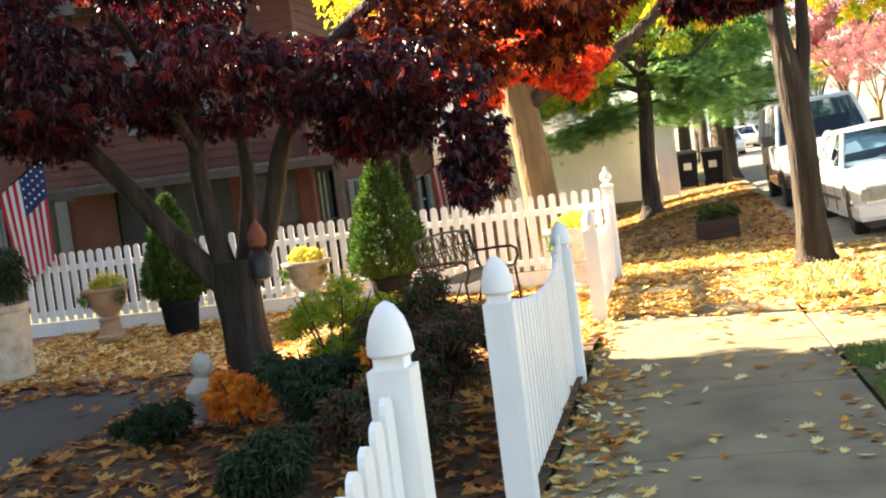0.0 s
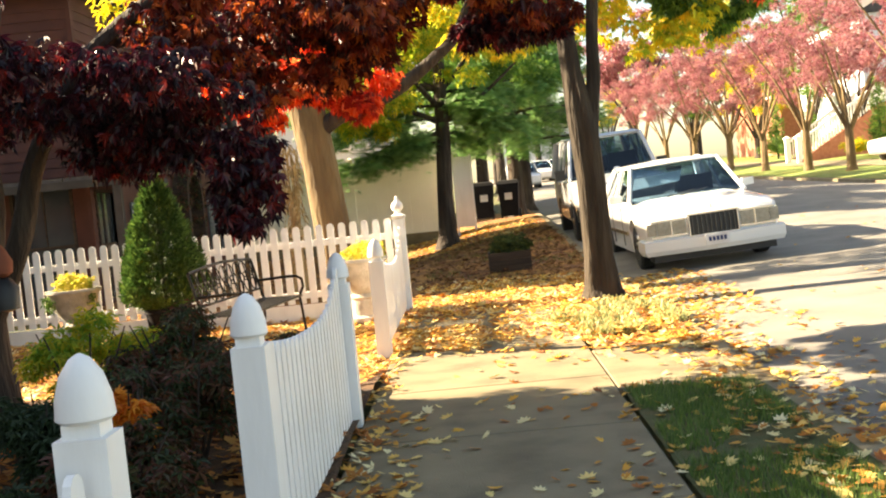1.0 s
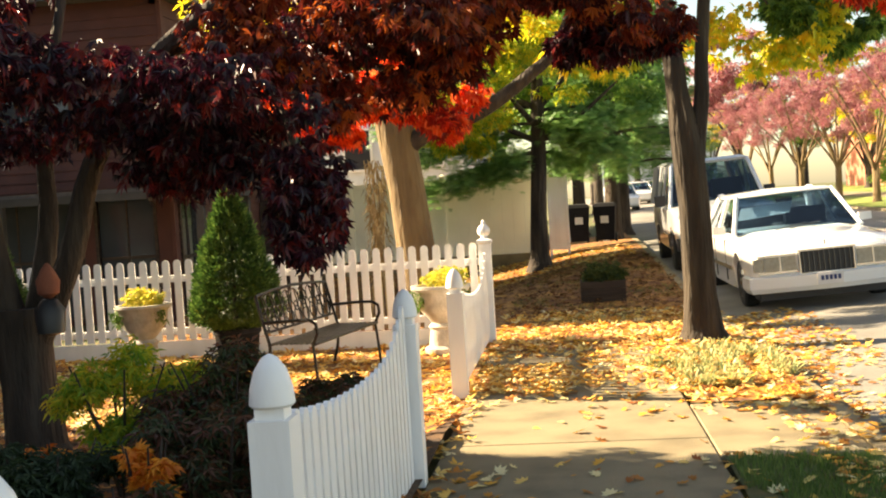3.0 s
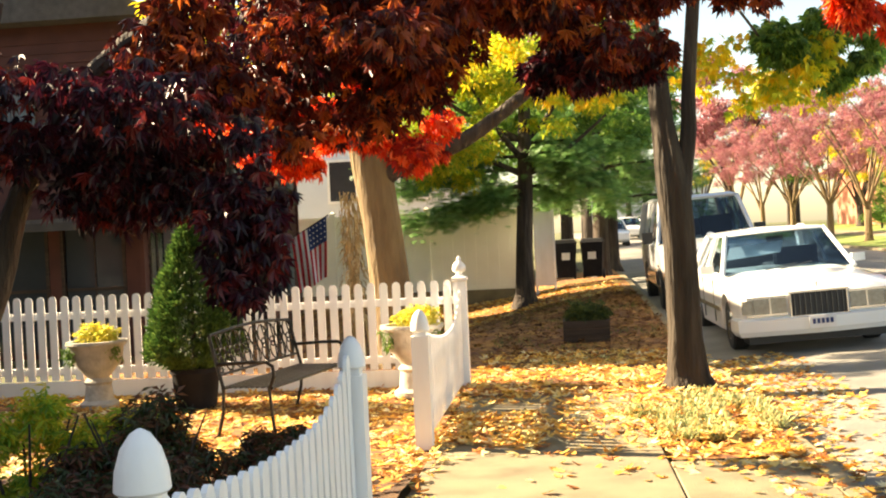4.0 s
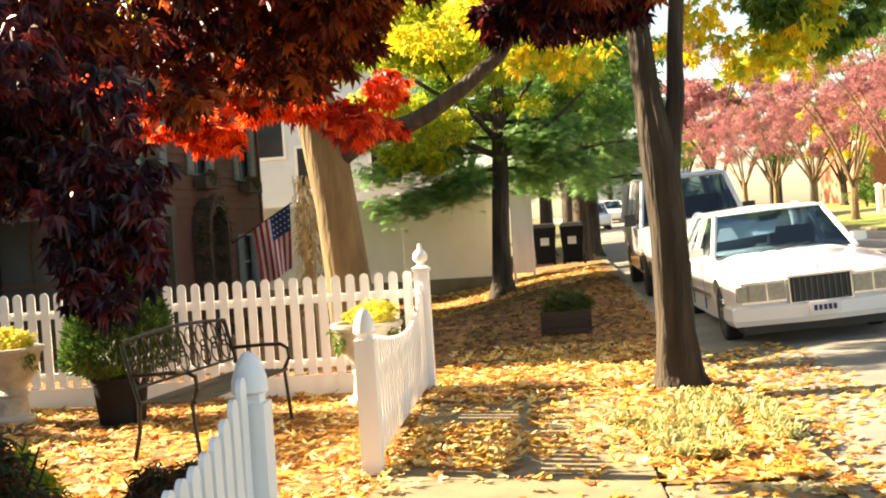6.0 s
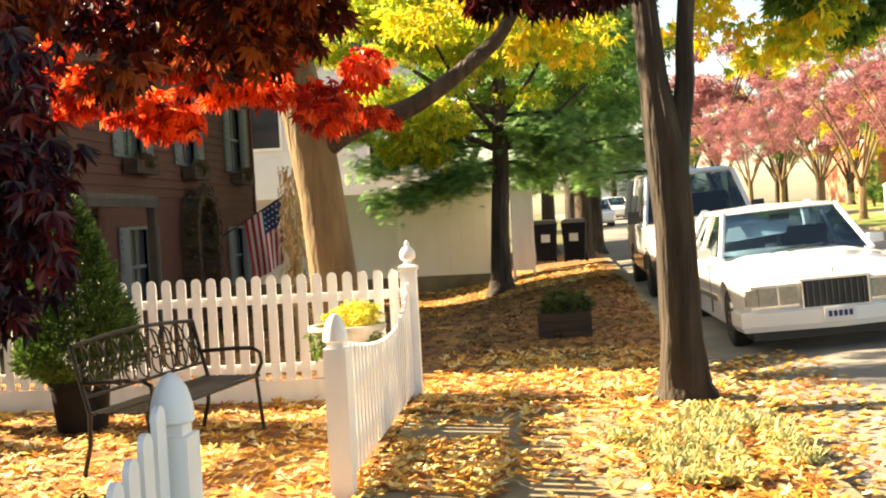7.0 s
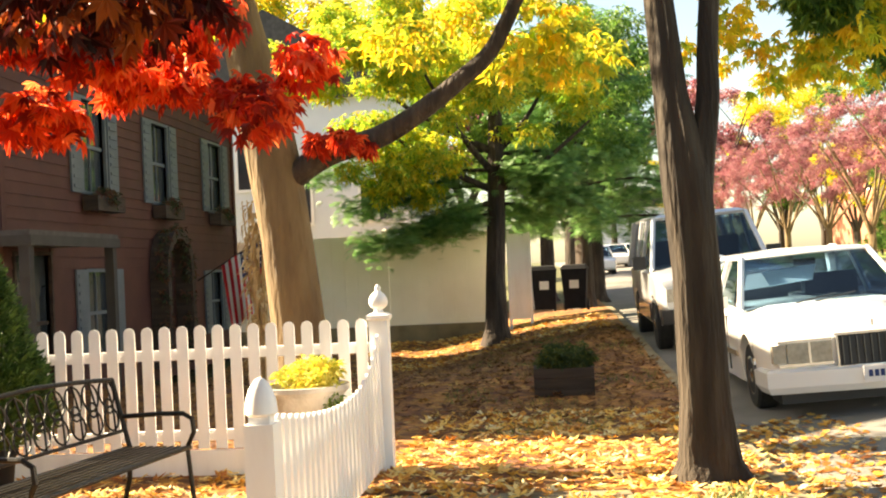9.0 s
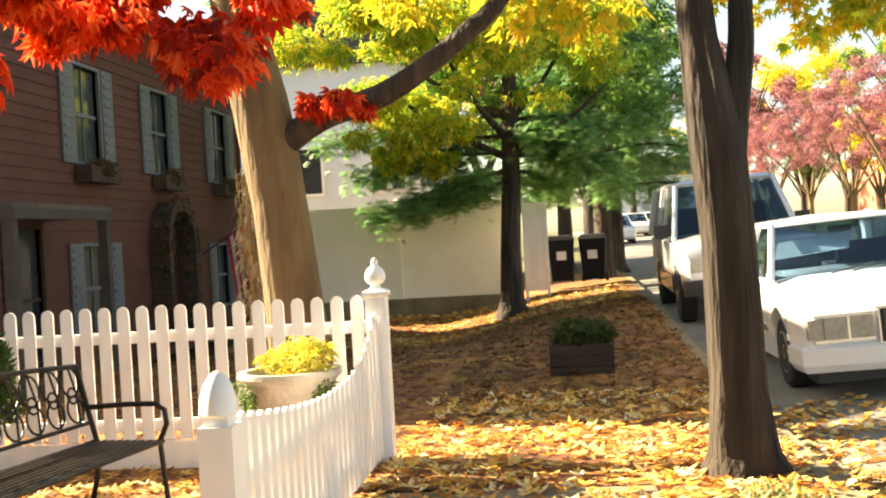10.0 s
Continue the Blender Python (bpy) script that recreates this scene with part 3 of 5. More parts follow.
# the stout tree behind the fence
bigtree = thing("shade_tree", (0, 0, 0), 0, "stout brown tree trunk with long low limb behind the fence", "tree")
BX, BY = -0.49, 16.1
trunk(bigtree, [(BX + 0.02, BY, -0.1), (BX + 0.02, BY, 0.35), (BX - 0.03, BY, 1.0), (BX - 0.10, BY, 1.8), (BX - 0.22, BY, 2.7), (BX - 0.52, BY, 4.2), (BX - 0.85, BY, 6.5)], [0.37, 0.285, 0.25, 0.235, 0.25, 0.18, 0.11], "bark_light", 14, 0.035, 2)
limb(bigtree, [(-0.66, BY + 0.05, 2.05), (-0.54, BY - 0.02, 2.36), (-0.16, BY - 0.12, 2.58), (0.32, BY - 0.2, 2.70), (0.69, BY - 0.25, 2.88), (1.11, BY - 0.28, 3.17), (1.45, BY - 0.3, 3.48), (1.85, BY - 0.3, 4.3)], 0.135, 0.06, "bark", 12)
yb = blob_cloud(rng, (-0.6, 16.6, 6.4), (3.4, 2.4, 1.3), 40, 0.5, 0.95, 0.6) + blob_cloud(rng, (1.2, 18.4, 4.1), (1.5, 0.9, 0.7), 16, 0.25, 0.5, 0.7) + blob_cloud(rng, (-2.6, 17.0, 4.6), (1.3, 0.9, 0.6), 14, 0.25, 0.5, 0.7)
part("crown", crown(rng, yb, 8200, 0.15, 3, 0.4), "yellow_leaf", bigtree)

sc = blob_cloud(rng, (0.05, 15.8, 2.66), (0.3, 0.12, 0.1), 5, 0.1, 0.18, 0.8)
part("crown", crown(rng, sc, 160, 0.12, 5, 0.8), "sunlit_scarlet_leaf", bigtree, "few scarlet sprays along the limb")

# the forked tree by the kerb
treea = thing("street_tree", (0, 0, 0), 0, "forked street tree with furrowed bark beside the kerb", "tree")
AX, AY = 2.82, 13.45
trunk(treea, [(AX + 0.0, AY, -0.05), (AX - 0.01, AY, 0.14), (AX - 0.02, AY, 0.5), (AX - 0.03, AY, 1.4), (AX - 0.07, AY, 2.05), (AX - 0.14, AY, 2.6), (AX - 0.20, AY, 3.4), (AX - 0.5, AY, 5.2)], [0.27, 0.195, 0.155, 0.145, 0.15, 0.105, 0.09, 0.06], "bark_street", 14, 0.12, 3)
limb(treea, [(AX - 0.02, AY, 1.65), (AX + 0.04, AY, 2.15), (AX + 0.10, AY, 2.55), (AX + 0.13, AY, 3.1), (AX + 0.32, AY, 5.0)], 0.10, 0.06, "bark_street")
limb(treea, [(AX + 0.2, AY, 4.2), (AX + 0.7, AY + 1.4, 4.2), (AX + 1.5, AY + 3.0, 3.7)], 0.03, 0.012)
ab = blob_cloud(rng, (4.3, 16.6, 3.45), (1.3, 0.8, 0.5), 28, 0.14, 0.34, 0.8)
ab += blob_cloud(rng, (1.95, 16.4, 3.5), (0.85, 0.6, 0.35), 15, 0.12, 0.3, 0.8)
ab += blob_cloud(rng, (AX, AY + 0.5, 5.6), (2.8, 2.4, 1.2), 34, 0.5, 0.9, 0.6)
part("crown", crown(rng, ab, 8500, 0.12, 5, 0.8), "yellow_leaf", treea)
gb = blob_cloud(rng, (4.95, 16.4, 3.7), (0.75, 0.7, 0.35), 13, 0.2, 0.4, 0.8)
part("crown", crown(rng, gb, 2200, 0.13, 5, 0.6), "green_leaf", treea, "still green outer leaves")

# the slim tree before the cream fence, with yellow crown
treeb = thing("street_tree", (0, 0, 0), 0, "dark-stemmed tree with needled boughs below yellow green crown", "tree")
TX, TY = 0.80, 28.2
trunk(treeb, [(TX, TY, -0.25), (TX, TY, 0.25), (TX + 0.02, TY, 1.2), (TX + 0.10, TY, 2.6), (TX + 0.2, TY, 6.0)], [0.38, 0.235, 0.195, 0.175, 0.1], "bark", 10, 0.08, 4)
for dx, dy, z0, z1 in ((-2.2, -1, 3.0, 4.4), (2.0, -0.6, 2.9, 4.2), (-1.0, -2.2, 3.4, 5.0), (1.4, 1.5, 3.6, 5.6), (-2.6, 0.4, 3.8, 5.6)):
    limb(treeb, [(TX, TY, z0), (TX + dx * 0.5, TY + dy * 0.5, z0 + (z1 - z0) * 0.4), (TX + dx, TY + dy, z1)], 0.08, 0.025)
tb = blob_cloud(rng, (TX - 0.9, TY - 1.0, 5.3), (3.3, 2.4, 1.7), 64, 0.3, 0.75, 0.65)
tb += blob_cloud(rng, (TX - 1.9, TY - 1.0, 3.6), (1.6, 0.9, 0.7), 24, 0.2, 0.5, 0.7)
tb += blob_cloud(rng, (TX - 1.5, TY - 0.6, 2.95), (0.6, 0.5, 0.4), 10, 0.15, 0.32, 0.8)
part("crown", crown(rng, tb, 17000, 0.14, 3, 0.5), "lime_leaf", treeb)
gb = blob_cloud(rng, (TX + 0.4, TY + 1.6, 5.2), (3.4, 1.6, 2.2), 34, 0.4, 0.8, 0.6)
part("crown", crown(rng, gb, 6500, 0.15, 3, 0.5), "green_leaf", treeb, "green inner leaves")


def needle_spray(sh, rng, p, r, n):
    """A flat bough of needles round a point."""
    for _ in range(n):
        a = rng.uniform(0, 2 * math.pi)
        q = p + Vector((math.cos(a) * rng.uniform(0, r), math.sin(a) * rng.uniform(0, r), rng.gauss(-0.05, 0.16)))
        ax = Vector((math.cos(a) + rng.uniform(-0.8, 0.8), math.sin(a) + rng.uniform(-0.8, 0.8), rng.uniform(-1.3, 0.6))).normalized()
        leaf_quads(sh, q, ax, Vector((0, 0, 1)), rng.uniform(0.12, 0.24), 7, 0.15, 0.055)


pine = thing("pine_tree", (0, 0, 0), 0, "green pine with layered drooping boughs beside the fence", "tree")
PX, PY = 2.75, 32.5
trunk(pine, [(PX, PY, 0.3), (PX, PY, 0.7), (PX, PY, 2.5), (PX + 0.1, PY, 7.5)], [0.3, 0.22, 0.19, 0.08], "bark", 9, 0.05, 5)
sh = Shape()
for k in range(30):
    a, z = k * 2.4, 2.4 + k * 0.17
    L = 3.4 - 0.09 * k
    d = Vector((math.cos(a), math.sin(a), 0))
    tip = Vector((PX, PY, z)) + d * L + Vector((0, 0, -0.35))
    limb(pine, [(PX, PY, z), Vector((PX, PY, z)) + d * L * 0.5 + Vector((0, 0, 0.08)), tip], 0.045, 0.012, sides=5)
    for u in (0.35, 0.5, 0.65, 0.8, 0.95):
        needle_spray(sh, rng, Vector((PX, PY, z)).lerp(tip, u) + Vector((0, 0, rng.uniform(-0.15, 0.15))), 0.55, 130)
part("crown", sh, "needle", pine)
sh = Shape()
for tip, z0 in (((-1.9, 28.9, 1.95), 2.75), ((-1.2, 28.2, 2.05), 2.5), ((-2.4, 29.1, 2.75), 3.1), ((-1.4, 28.6, 3.1), 3.4), ((-0.4, 28.0, 2.3), 2.7), ((-2.9, 29.2, 3.5), 3.8), ((2.9, 28.6, 2.7), 3.0), ((2.3, 27.5, 3.2), 3.4), ((3.3, 28.9, 3.5), 3.7), ((1.9, 29.6, 2.4), 2.7)):
    root = Vector((TX + 0.08, TY, z0))
    limb(treeb, [root, root.lerp(Vector(tip), 0.5) + Vector((0, 0, 0.14)), tip], 0.05, 0.012, sides=6)
    for k in range(7):
        p = root.lerp(Vector(tip), 0.3 + 0.115 * k)
        needle_spray(sh, rng, p + Vector((rng.uniform(-0.15, 0.15), rng.uniform(-0.15, 0.15), 0.06)), 0.42, 120)
part("needles", sh, "needle", treeb, "soft green needle sprays")


def plain_tree(name, at, h, r, mat, label, seed, n=2600, leaf=0.2, stem="bark", low=0.35, squash=0.75, spread_r=1.0, nb=26, rb=0.06):
    """A tree with a trunk, forking limbs and a crown of leaf clumps."""
    g = random.Random(seed)
    x, y = at
    z = rise(x, y)
    ob = thing(name, (0, 0, 0), 0, label, "tree", "trees along the street")
    zl = h * low
    trunk(ob, [(x, y, z - 0.1), (x, y, z + 0.2), (x, y, z + zl * 0.6), (x, y, z + zl)], [r * 1.6, r * 1.1, r, r * 0.9], stem, 8, 0.05, seed)
    blobs = []
    R = h * 0.3 * spread_r
    for k in range(7):
        a = k * 2.4 + g.random()
        ln = R * g.uniform(0.5, 1.0)
        tip = (x + ln * math.cos(a), y + ln * math.sin(a), z + h * g.uniform(0.6, 0.92))
        limb(ob, [(x, y, z + zl * g.uniform(0.7, 1)), (x + 0.4 * ln * math.cos(a), y + 0.4 * ln * math.sin(a), z + zl + (tip[2] - z - zl) * 0.45), tip], r * 0.5, r * 0.1, stem, 6)
    blobs += blob_cloud(g, (x, y, z + h * (low + 1) / 2 + 0.1 * h), (R, R, h * (1 - low) * 0.4), nb, h * rb, h * rb * 2, squash)
    part("crown", crown(g, blobs, n, leaf, 3, 0.3), mat, ob)
    return ob


for i, (x, y, h) in enumerate(((14.5, 32.5, 7.0), (14.6, 39.5, 6.5), (14.5, 44.0, 6.5), (14.4, 49.8, 6.8), (14.6, 57.0, 7.0), (14.5, 65.0, 7.2), (14.5, 74.0, 7.2), (14.6, 84.0, 7.5))):
    plain_tree("street_tree", (x, y), h, 0.15, "pink_leaf", "street tree with pink and russet autumn crown" if i else "half bare street tree with thin russet crown", 20 + i, 2200 if i == 0 else (4500 if i < 3 else 7500), 0.12, "bark_light", 0.24, spread_r=1.4, nb=60, rb=0.04)
for i, (x, y, h, mat, lab) in enumerate(((3.2, 36, 8, "green_leaf", "dark tree with green crown beside the kerb"), (3.1, 42, 8, "yellow_leaf", "tree with yellow green crown beside the kerb"), (2.9, 50, 9, "green_leaf", "dark tree with green crown beside the kerb"), (1.9, 38, 7, "green_leaf", "dark tree with green crown beside the kerb"), (3.1, 62, 9, "yellow_leaf", "tree with yellow green crown beside the kerb"))):
    plain_tree("street_tree", (x, y), h, 0.2, mat, lab, 40 + i, 3000, 0.24, "bark", 0.3)
for i, (x, y, h, mat) in enumerate(((-2, 62, 12, "pink_leaf"), (-7, 48, 12, "yellow_leaf"), (-3, 40, 10, "yellow_leaf"), (4, 100, 12, "pink_leaf"), (15, 90, 13, "pink_leaf"), (9, 118, 14, "green_leaf"), (24, 75, 13, "green_leaf"), (30, 60, 14, "pink_leaf"), (-12, 66, 15, "green_leaf"), (22, 100, 15, "yellow_leaf"))):
    plain_tree("tree", (x, y), h, 0.3, mat, "large distant autumn tree above the houses", 60 + i, 3000, 0.42, "bark", 0.3, spread_r=1.2)

for i, (x, y, h, mat) in enumerate(((19.6, 53.0, 6.5, "pink_leaf"), (20.0, 61.0, 7.5, "green_leaf"), (19.4, 70.0, 7.0, "yellow_leaf"), (19.8, 79.0, 8.0, "pink_leaf"), (19.0, 88.0, 8.5, "green_leaf"), (13.5, 96.0, 9.0, "yellow_leaf"))):
    plain_tree("tree", (x, y), h, 0.2, mat, "autumn garden tree before the far houses", 110 + i, 3200, 0.2, "bark", 0.18, spread_r=1.25, nb=40, rb=0.05)


# ---- houses ----
def cut(spans, a, b):
    out = []
    for s, e in spans:
        if b <= s or a >= e:
            out.append((s, e))
        else:
            if a > s:
                out.append((s, a))
            if b < e:
                out.append((b, e))
    return out


def boarded_wall(parent, m, L, z0, z1, openings, mat, board=0.16, thick=0.15):
    """A wall along local x, outside towards local -y, with openings (a, b, za, zb) through it and lapped boards."""
    wall = part("wall", Shape(), mat, parent)
    sh = Shape()
    zs = sorted({z0, z1, *[o[2] for o in openings], *[o[3] for o in openings]})
    xs = sorted({0, L, *[o[0] for o in openings], *[o[1] for o in openings]})
    for za, zb in zip(zs, zs[1:]):
        for a, b in zip(xs, xs[1:]):
            if not any(o[0] < b and o[1] > a and o[2] < zb and o[3] > za for o in openings):
                sh.box(a, 0, za, b, thick, zb, m)
    bm = bmesh.new()
    bm.from_mesh(sh.mesh("wall", mat))
    bmesh.ops.remove_doubles(bm, verts=bm.verts, dist=0.0005)
    bm.to_mesh(wall.data)
    bm.free()
    n = int((z1 - z0) / board)
    for i in range(n):
        za, zb = z0 + i * board, z0 + (i + 1) * board
        spans = [(0, L)]
        for o in openings:
            if o[2] < zb - 0.01 and o[3] > za + 0.01:
                spans = cut(spans, o[0] - 0.05, o[1] + 0.05)
        for a, b in spans:
            if b - a > 0.03:
                part("board", Shape().prism([(-0.026, za), (-0.003, za), (-0.003, zb + 0.008), (-0.008, zb + 0.008)], a, b, m @ Matrix(((0, 1, 0, 0), (1, 0, 0, 0), (0, 0, 1, 0), (0, 0, 0, 1)))), mat, wall)
    return wall


# whitish frames take the shutters' dull blue, so shade is in their colour
def sash_window(parent, m, a, b, za, zb, shutters=True, frame_mat="shutter_shade_blue"):
    w = new("window", Shape().box(a, 0.05, za, b, 0.06, zb, m).mesh("window", "window_glass"))
    w.parent = parent
    fr = Shape()
    t = 0.05
    for q in ((a - t, za - t, a, zb + t), (b, za - t, b + t, zb + t), (a, zb, b, zb + t), (a, za - t, b, za)):
        fr.box(q[0], -0.045, q[1], q[2], 0.08, q[3], m)
    part("frame", fr, frame_mat, w)
    part("sash_bar", Shape().box(a, 0.02, (za + zb) / 2 - 0.025, b, 0.07, (za + zb) / 2 + 0.025, m), frame_mat, w)
    part("sash_bar", Shape().box((a + b) / 2 - 0.012, 0.03, za, (a + b) / 2 + 0.012, 0.07, zb, m), frame_mat, w)
    if shutters:
        for s0 in (a - t - 0.42, b + t):
            leaf = part("shutter", Shape().box(s0 + 0.02, -0.06, za - 0.04, s0 + 0.40, -0.03, zb + 0.04, m), "shutter_shade_blue", parent)
            for k in range(10):
                z = za + 0.02 + (zb - za - 0.1) * k / 9
                part("slat", Shape().box(s0 + 0.07, -0.075, z, s0 + 0.35, -0.061, z + 0.05, m), "shutter_shade_blue", leaf)
    return w


house = thing("house", (0, 0, 0), 0, "two-storey red-brown clapboard house with blue-grey shutters", "house")
HX, HY0, HY1, HT = -4.85, 19.0, 29.4, 5.2
# facade along y, outside towards +x
mf = Matrix(((0, -1, 0, HX), (1, 0, 0, HY0), (0, 0, 1, 0), (0, 0, 0, 1)))
wins_low = [(2.52, 3.38, 0.45, 1.66), (8.5, 9.25, 0.45, 1.6)]
wins_up = [(2.5, 3.35, 2.85, 4.2), (5.4, 6.2, 2.85, 4.2), (8.62, 9.5, 2.85, 4.2)]
porch = (0.3, 1.3, 0.1, 1.9)
boarded_wall(house, mf, HY1 - HY0, -0.2, HT, wins_low + wins_up + [porch, (5.3, 6.3, 0.0, 2.1)], "red_siding")
for o in wins_low + wins_up:
    sash_window(house, mf, *o)
for o in wins_up:
    fb = part("window_box", Shape().box(o[0] - 0.1, -0.28, o[2] - 0.3, o[1] + 0.1, -0.05, o[2] - 0.08, mf), "old_wood", house)
    c = mf @ Vector(((o[0] + o[1]) / 2, -0.17, o[2] - 0.02))
    part("window_plant", crown(rng, [((c.x + 0.03, c.y, c.z - 0.06), (0.17, 0.5, 0.2))], 300, 0.08, 3), "shrub_leaf", fb)
# arched doorway with vine trellis
arch = Shape()
pts_o = [(5.8 + 0.72 * math.cos(a), 1.65 + 0.72 * math.sin(a)) for a in spread(0, math.pi, 12)]
pts_i = [(5.8 + 0.56 * math.cos(a), 1.65 + 0.56 * math.sin(a)) for a in spread(0, math.pi, 12)]
for i in range(12):
    arch.prism([pts_o[i], pts_o[i + 1], pts_i[i + 1], pts_i[i]], -0.35, -0.03, mf)
arch.box(5.08, -0.35, 0, 5.24, -0.03, 1.65, mf)
arch.box(6.36, -0.35, 0, 6.52, -0.03, 1.65, mf)
part("door_arch", arch, "old_wood", house)
part("door", Shape().box(5.35, 0.04, 0.0, 6.25, 0.09, 2.05, mf), "old_wood", house)
vine = [(mf @ Vector((5.8 + 0.66 * math.cos(a), -0.25, 1.65 + 0.66 * math.sin(a))), (0.14, 0.2, 0.2)) for a in spread(0, math.pi, 8)]
vine += [(mf @ Vector((x, -0.25, z)), (0.14, 0.2, 0.25)) for x in (5.16, 6.44) for z in (0.4, 0.8, 1.2, 1.6)]
part("vine", crown(rng, [(tuple(c), r) for c, r in vine], 1500, 0.09, 3), "shrub_leaf", house, "brown leafed vine over the doorway")
part("rooms", Shape().box(-10.8, HY0 + 0.3, 0, HX - 0.6, HY1 - 0.3, HT - 0.2), "dark", house)
# south wall
ms = pose(-11.4, HY0, 0)
south = [(2.8, 5.0, 0.1, 2.0), (5.3, 6.25, 0.1, 2.0), (1.0, 1.8, 3.0, 4.4), (3.7, 4.5, 3.0, 4.4), (0.5, 1.4, 0.4, 1.9)]
boarded_wall(house, ms, 11.4 + HX, -0.2, HT, south, "red_siding")
for o in south[2:]:
    sash_window(house, ms, *o)
for o in south[:2]:
    sash_window(house, ms, *o, shutters=False, frame_mat="old_wood")
sash_window(house, mf, *porch, shutters=False, frame_mat="old_wood")
# porch canopy round the corner, with posts
part("canopy", Shape().box(-9.4, HY0 - 1.1, 2.0, HX, HY0, 2.14).box(HX + 0.02, HY0 - 1.1, 2.0, HX + 0.9, HY0 + 1.5, 2.14), "roof", house)
# fascia and posts are coloured dark to stand for the porch shade
part("fascia", Shape().box(-9.4, HY0 - 1.13, 1.96, HX + 0.9, HY0 - 1.1, 2.08).box(HX + 0.9, HY0 - 1.13, 1.96, HX + 0.93, HY0 + 1.5, 2.08), "shaded_grey", house)
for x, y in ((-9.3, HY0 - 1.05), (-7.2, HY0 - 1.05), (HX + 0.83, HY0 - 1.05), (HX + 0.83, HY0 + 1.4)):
    part("porch_post", Shape().box(x - 0.06, y - 0.06, 0, x + 0.06, y + 0.06, 1.98), "shaded_grey", house)
for yy in (HY0 - 0.06, HY1 - 0.1):
    part("corner_board", Shape().box(HX - 0.01, yy, -0.1, HX + 0.06, yy + 0.12, HT), "red_siding", house)
part("back_wall", Shape().box(-11.4, HY1 - 0.15, -0.2, HX - 0.16, HY1, HT).box(-11.4, HY0 + 0.16, -0.2, -11.25, HY1 - 0.16, HT), "red_siding", house)
part("roof", Shape().prism([(-11.8, HT), (HX + 0.4, HT), (HX + 0.4, HT + 0.15), (-8.1, HT + 1.5), (-11.8, HT + 0.15)], HY0 - 0.4, HY1 + 0.12), "roof", house)

# plain unseen wall added at the west to shade path, bed and pavement
wall_w = thing("shade_wall", (0, 0, 0), 0, "plain red-brown unseen wall added to cast shade", "wall", kind="structure")
part("face", Shape().box(-14.2, -14, -0.2, -13.9, 12.6, 9.6).box(-14.2, 12.602, -0.2, -13.9, 16.4, 6.4), "red_siding", wall_w)

# cream fence beyond the lawn
cf = thing("privacy_fence", (0, 0, 0), 0, "tall cream vinyl privacy fence of smooth panels", "fence")
FENCE_Z = 0.24
for i in range(4):
    x0 = -8.85 + i * 2.4
    for k in range(8):
        a = x0 + 0.06 + k * 0.285
        part("board", Shape().box(a + 0.0015, 29.98, FENCE_Z + 0.1, a + 0.2835, 30.02, FENCE_Z + 1.9), "cream_wall", cf)
    for z in (0.02, 1.9):
        part("rail", Shape().box(x0 + 0.06, 29.95, FENCE_Z + z, x0 + 2.34, 30.05, FENCE_Z + z + 0.1), "cream_wall", cf)
for i in range(5):
    x0 = -8.85 + i * 2.4
    part("post", Shape().box(x0 - 0.06, 29.93, -0.4, x0 + 0.06, 30.07, FENCE_Z + 2.06), "cream_wall", cf)
    part("post_cap", Shape().lathe([(0.075, FENCE_Z + 2.06), (0.075, FENCE_Z + 2.09), (0.005, FENCE_Z + 2.15)], square=True, at=(x0, 30.0, 0)), "cream_wall", cf)
part("footing", Shape().box(-8.85, 29.9, -0.6, 0.75, 30.1, FENCE_Z + 0.015), "concrete", cf)
gate = thing("garden_gate", (0, 0, 0), 0, "white gate leaf standing open beside the cream fence", "gate")
part("leaf", Shape().box(1.08, 29.3, 0.32, 1.46, 29.34, 2.12), "white_paint", gate)
part("stile", Shape().box(1.02, 29.28, 0.0, 1.078, 29.36, 2.2), "white_paint", gate)
part("stile", Shape().box(1.462, 29.28, 0.0, 1.52, 29.36, 2.14), "white_paint", gate)


def far_house(x0, y0, x1, y1, h, mat, label, face, wins, roof_h=2.5):
    ob = thing("house", (0, 0, 0), 0, label, "house", "houses down the street")
    z = rise((x0 + x1) / 2, (y0 + y1) / 2) - 0.2
    part("wall", Shape().box(x0, y0, z, x1, y1, z + h), mat, ob)
    xm = (x0 + x1) / 2
    part("roof", Shape().prism([(x0 - 0.3, z + h), (x1 + 0.3, z + h), (xm, z + h + roof_h)], y0 - 0.3, y1 + 0.3), "roof", ob)
    for a, za, w, hh in wins:
        if face == "s":
            m = pose(x0 + a, y0 - 0.06, z)
        else:
            m = Matrix(((0, 1, 0, x0 - 0.06), (1, 0, 0, y0 + a), (0, 0, 1, z), (0, 0, 0, 1)))
        win = new("window", Shape().box(0, 0.02, za, w, 0.05, za + hh, m).mesh("window", "window_glass"))
        win.parent = ob
        part("frame", Shape().box(-0.08, 0.0, za - 0.08, 0, 0.05, za + hh + 0.08, m).box(w, 0.0, za - 0.08, w + 0.08, 0.05, za + hh + 0.08, m).box(0, 0.0, za + hh, w, 0.05, za + hh + 0.08, m).box(0, 0.0, za - 0.08, w, 0.05, za, m), "white_paint", win)
    return ob


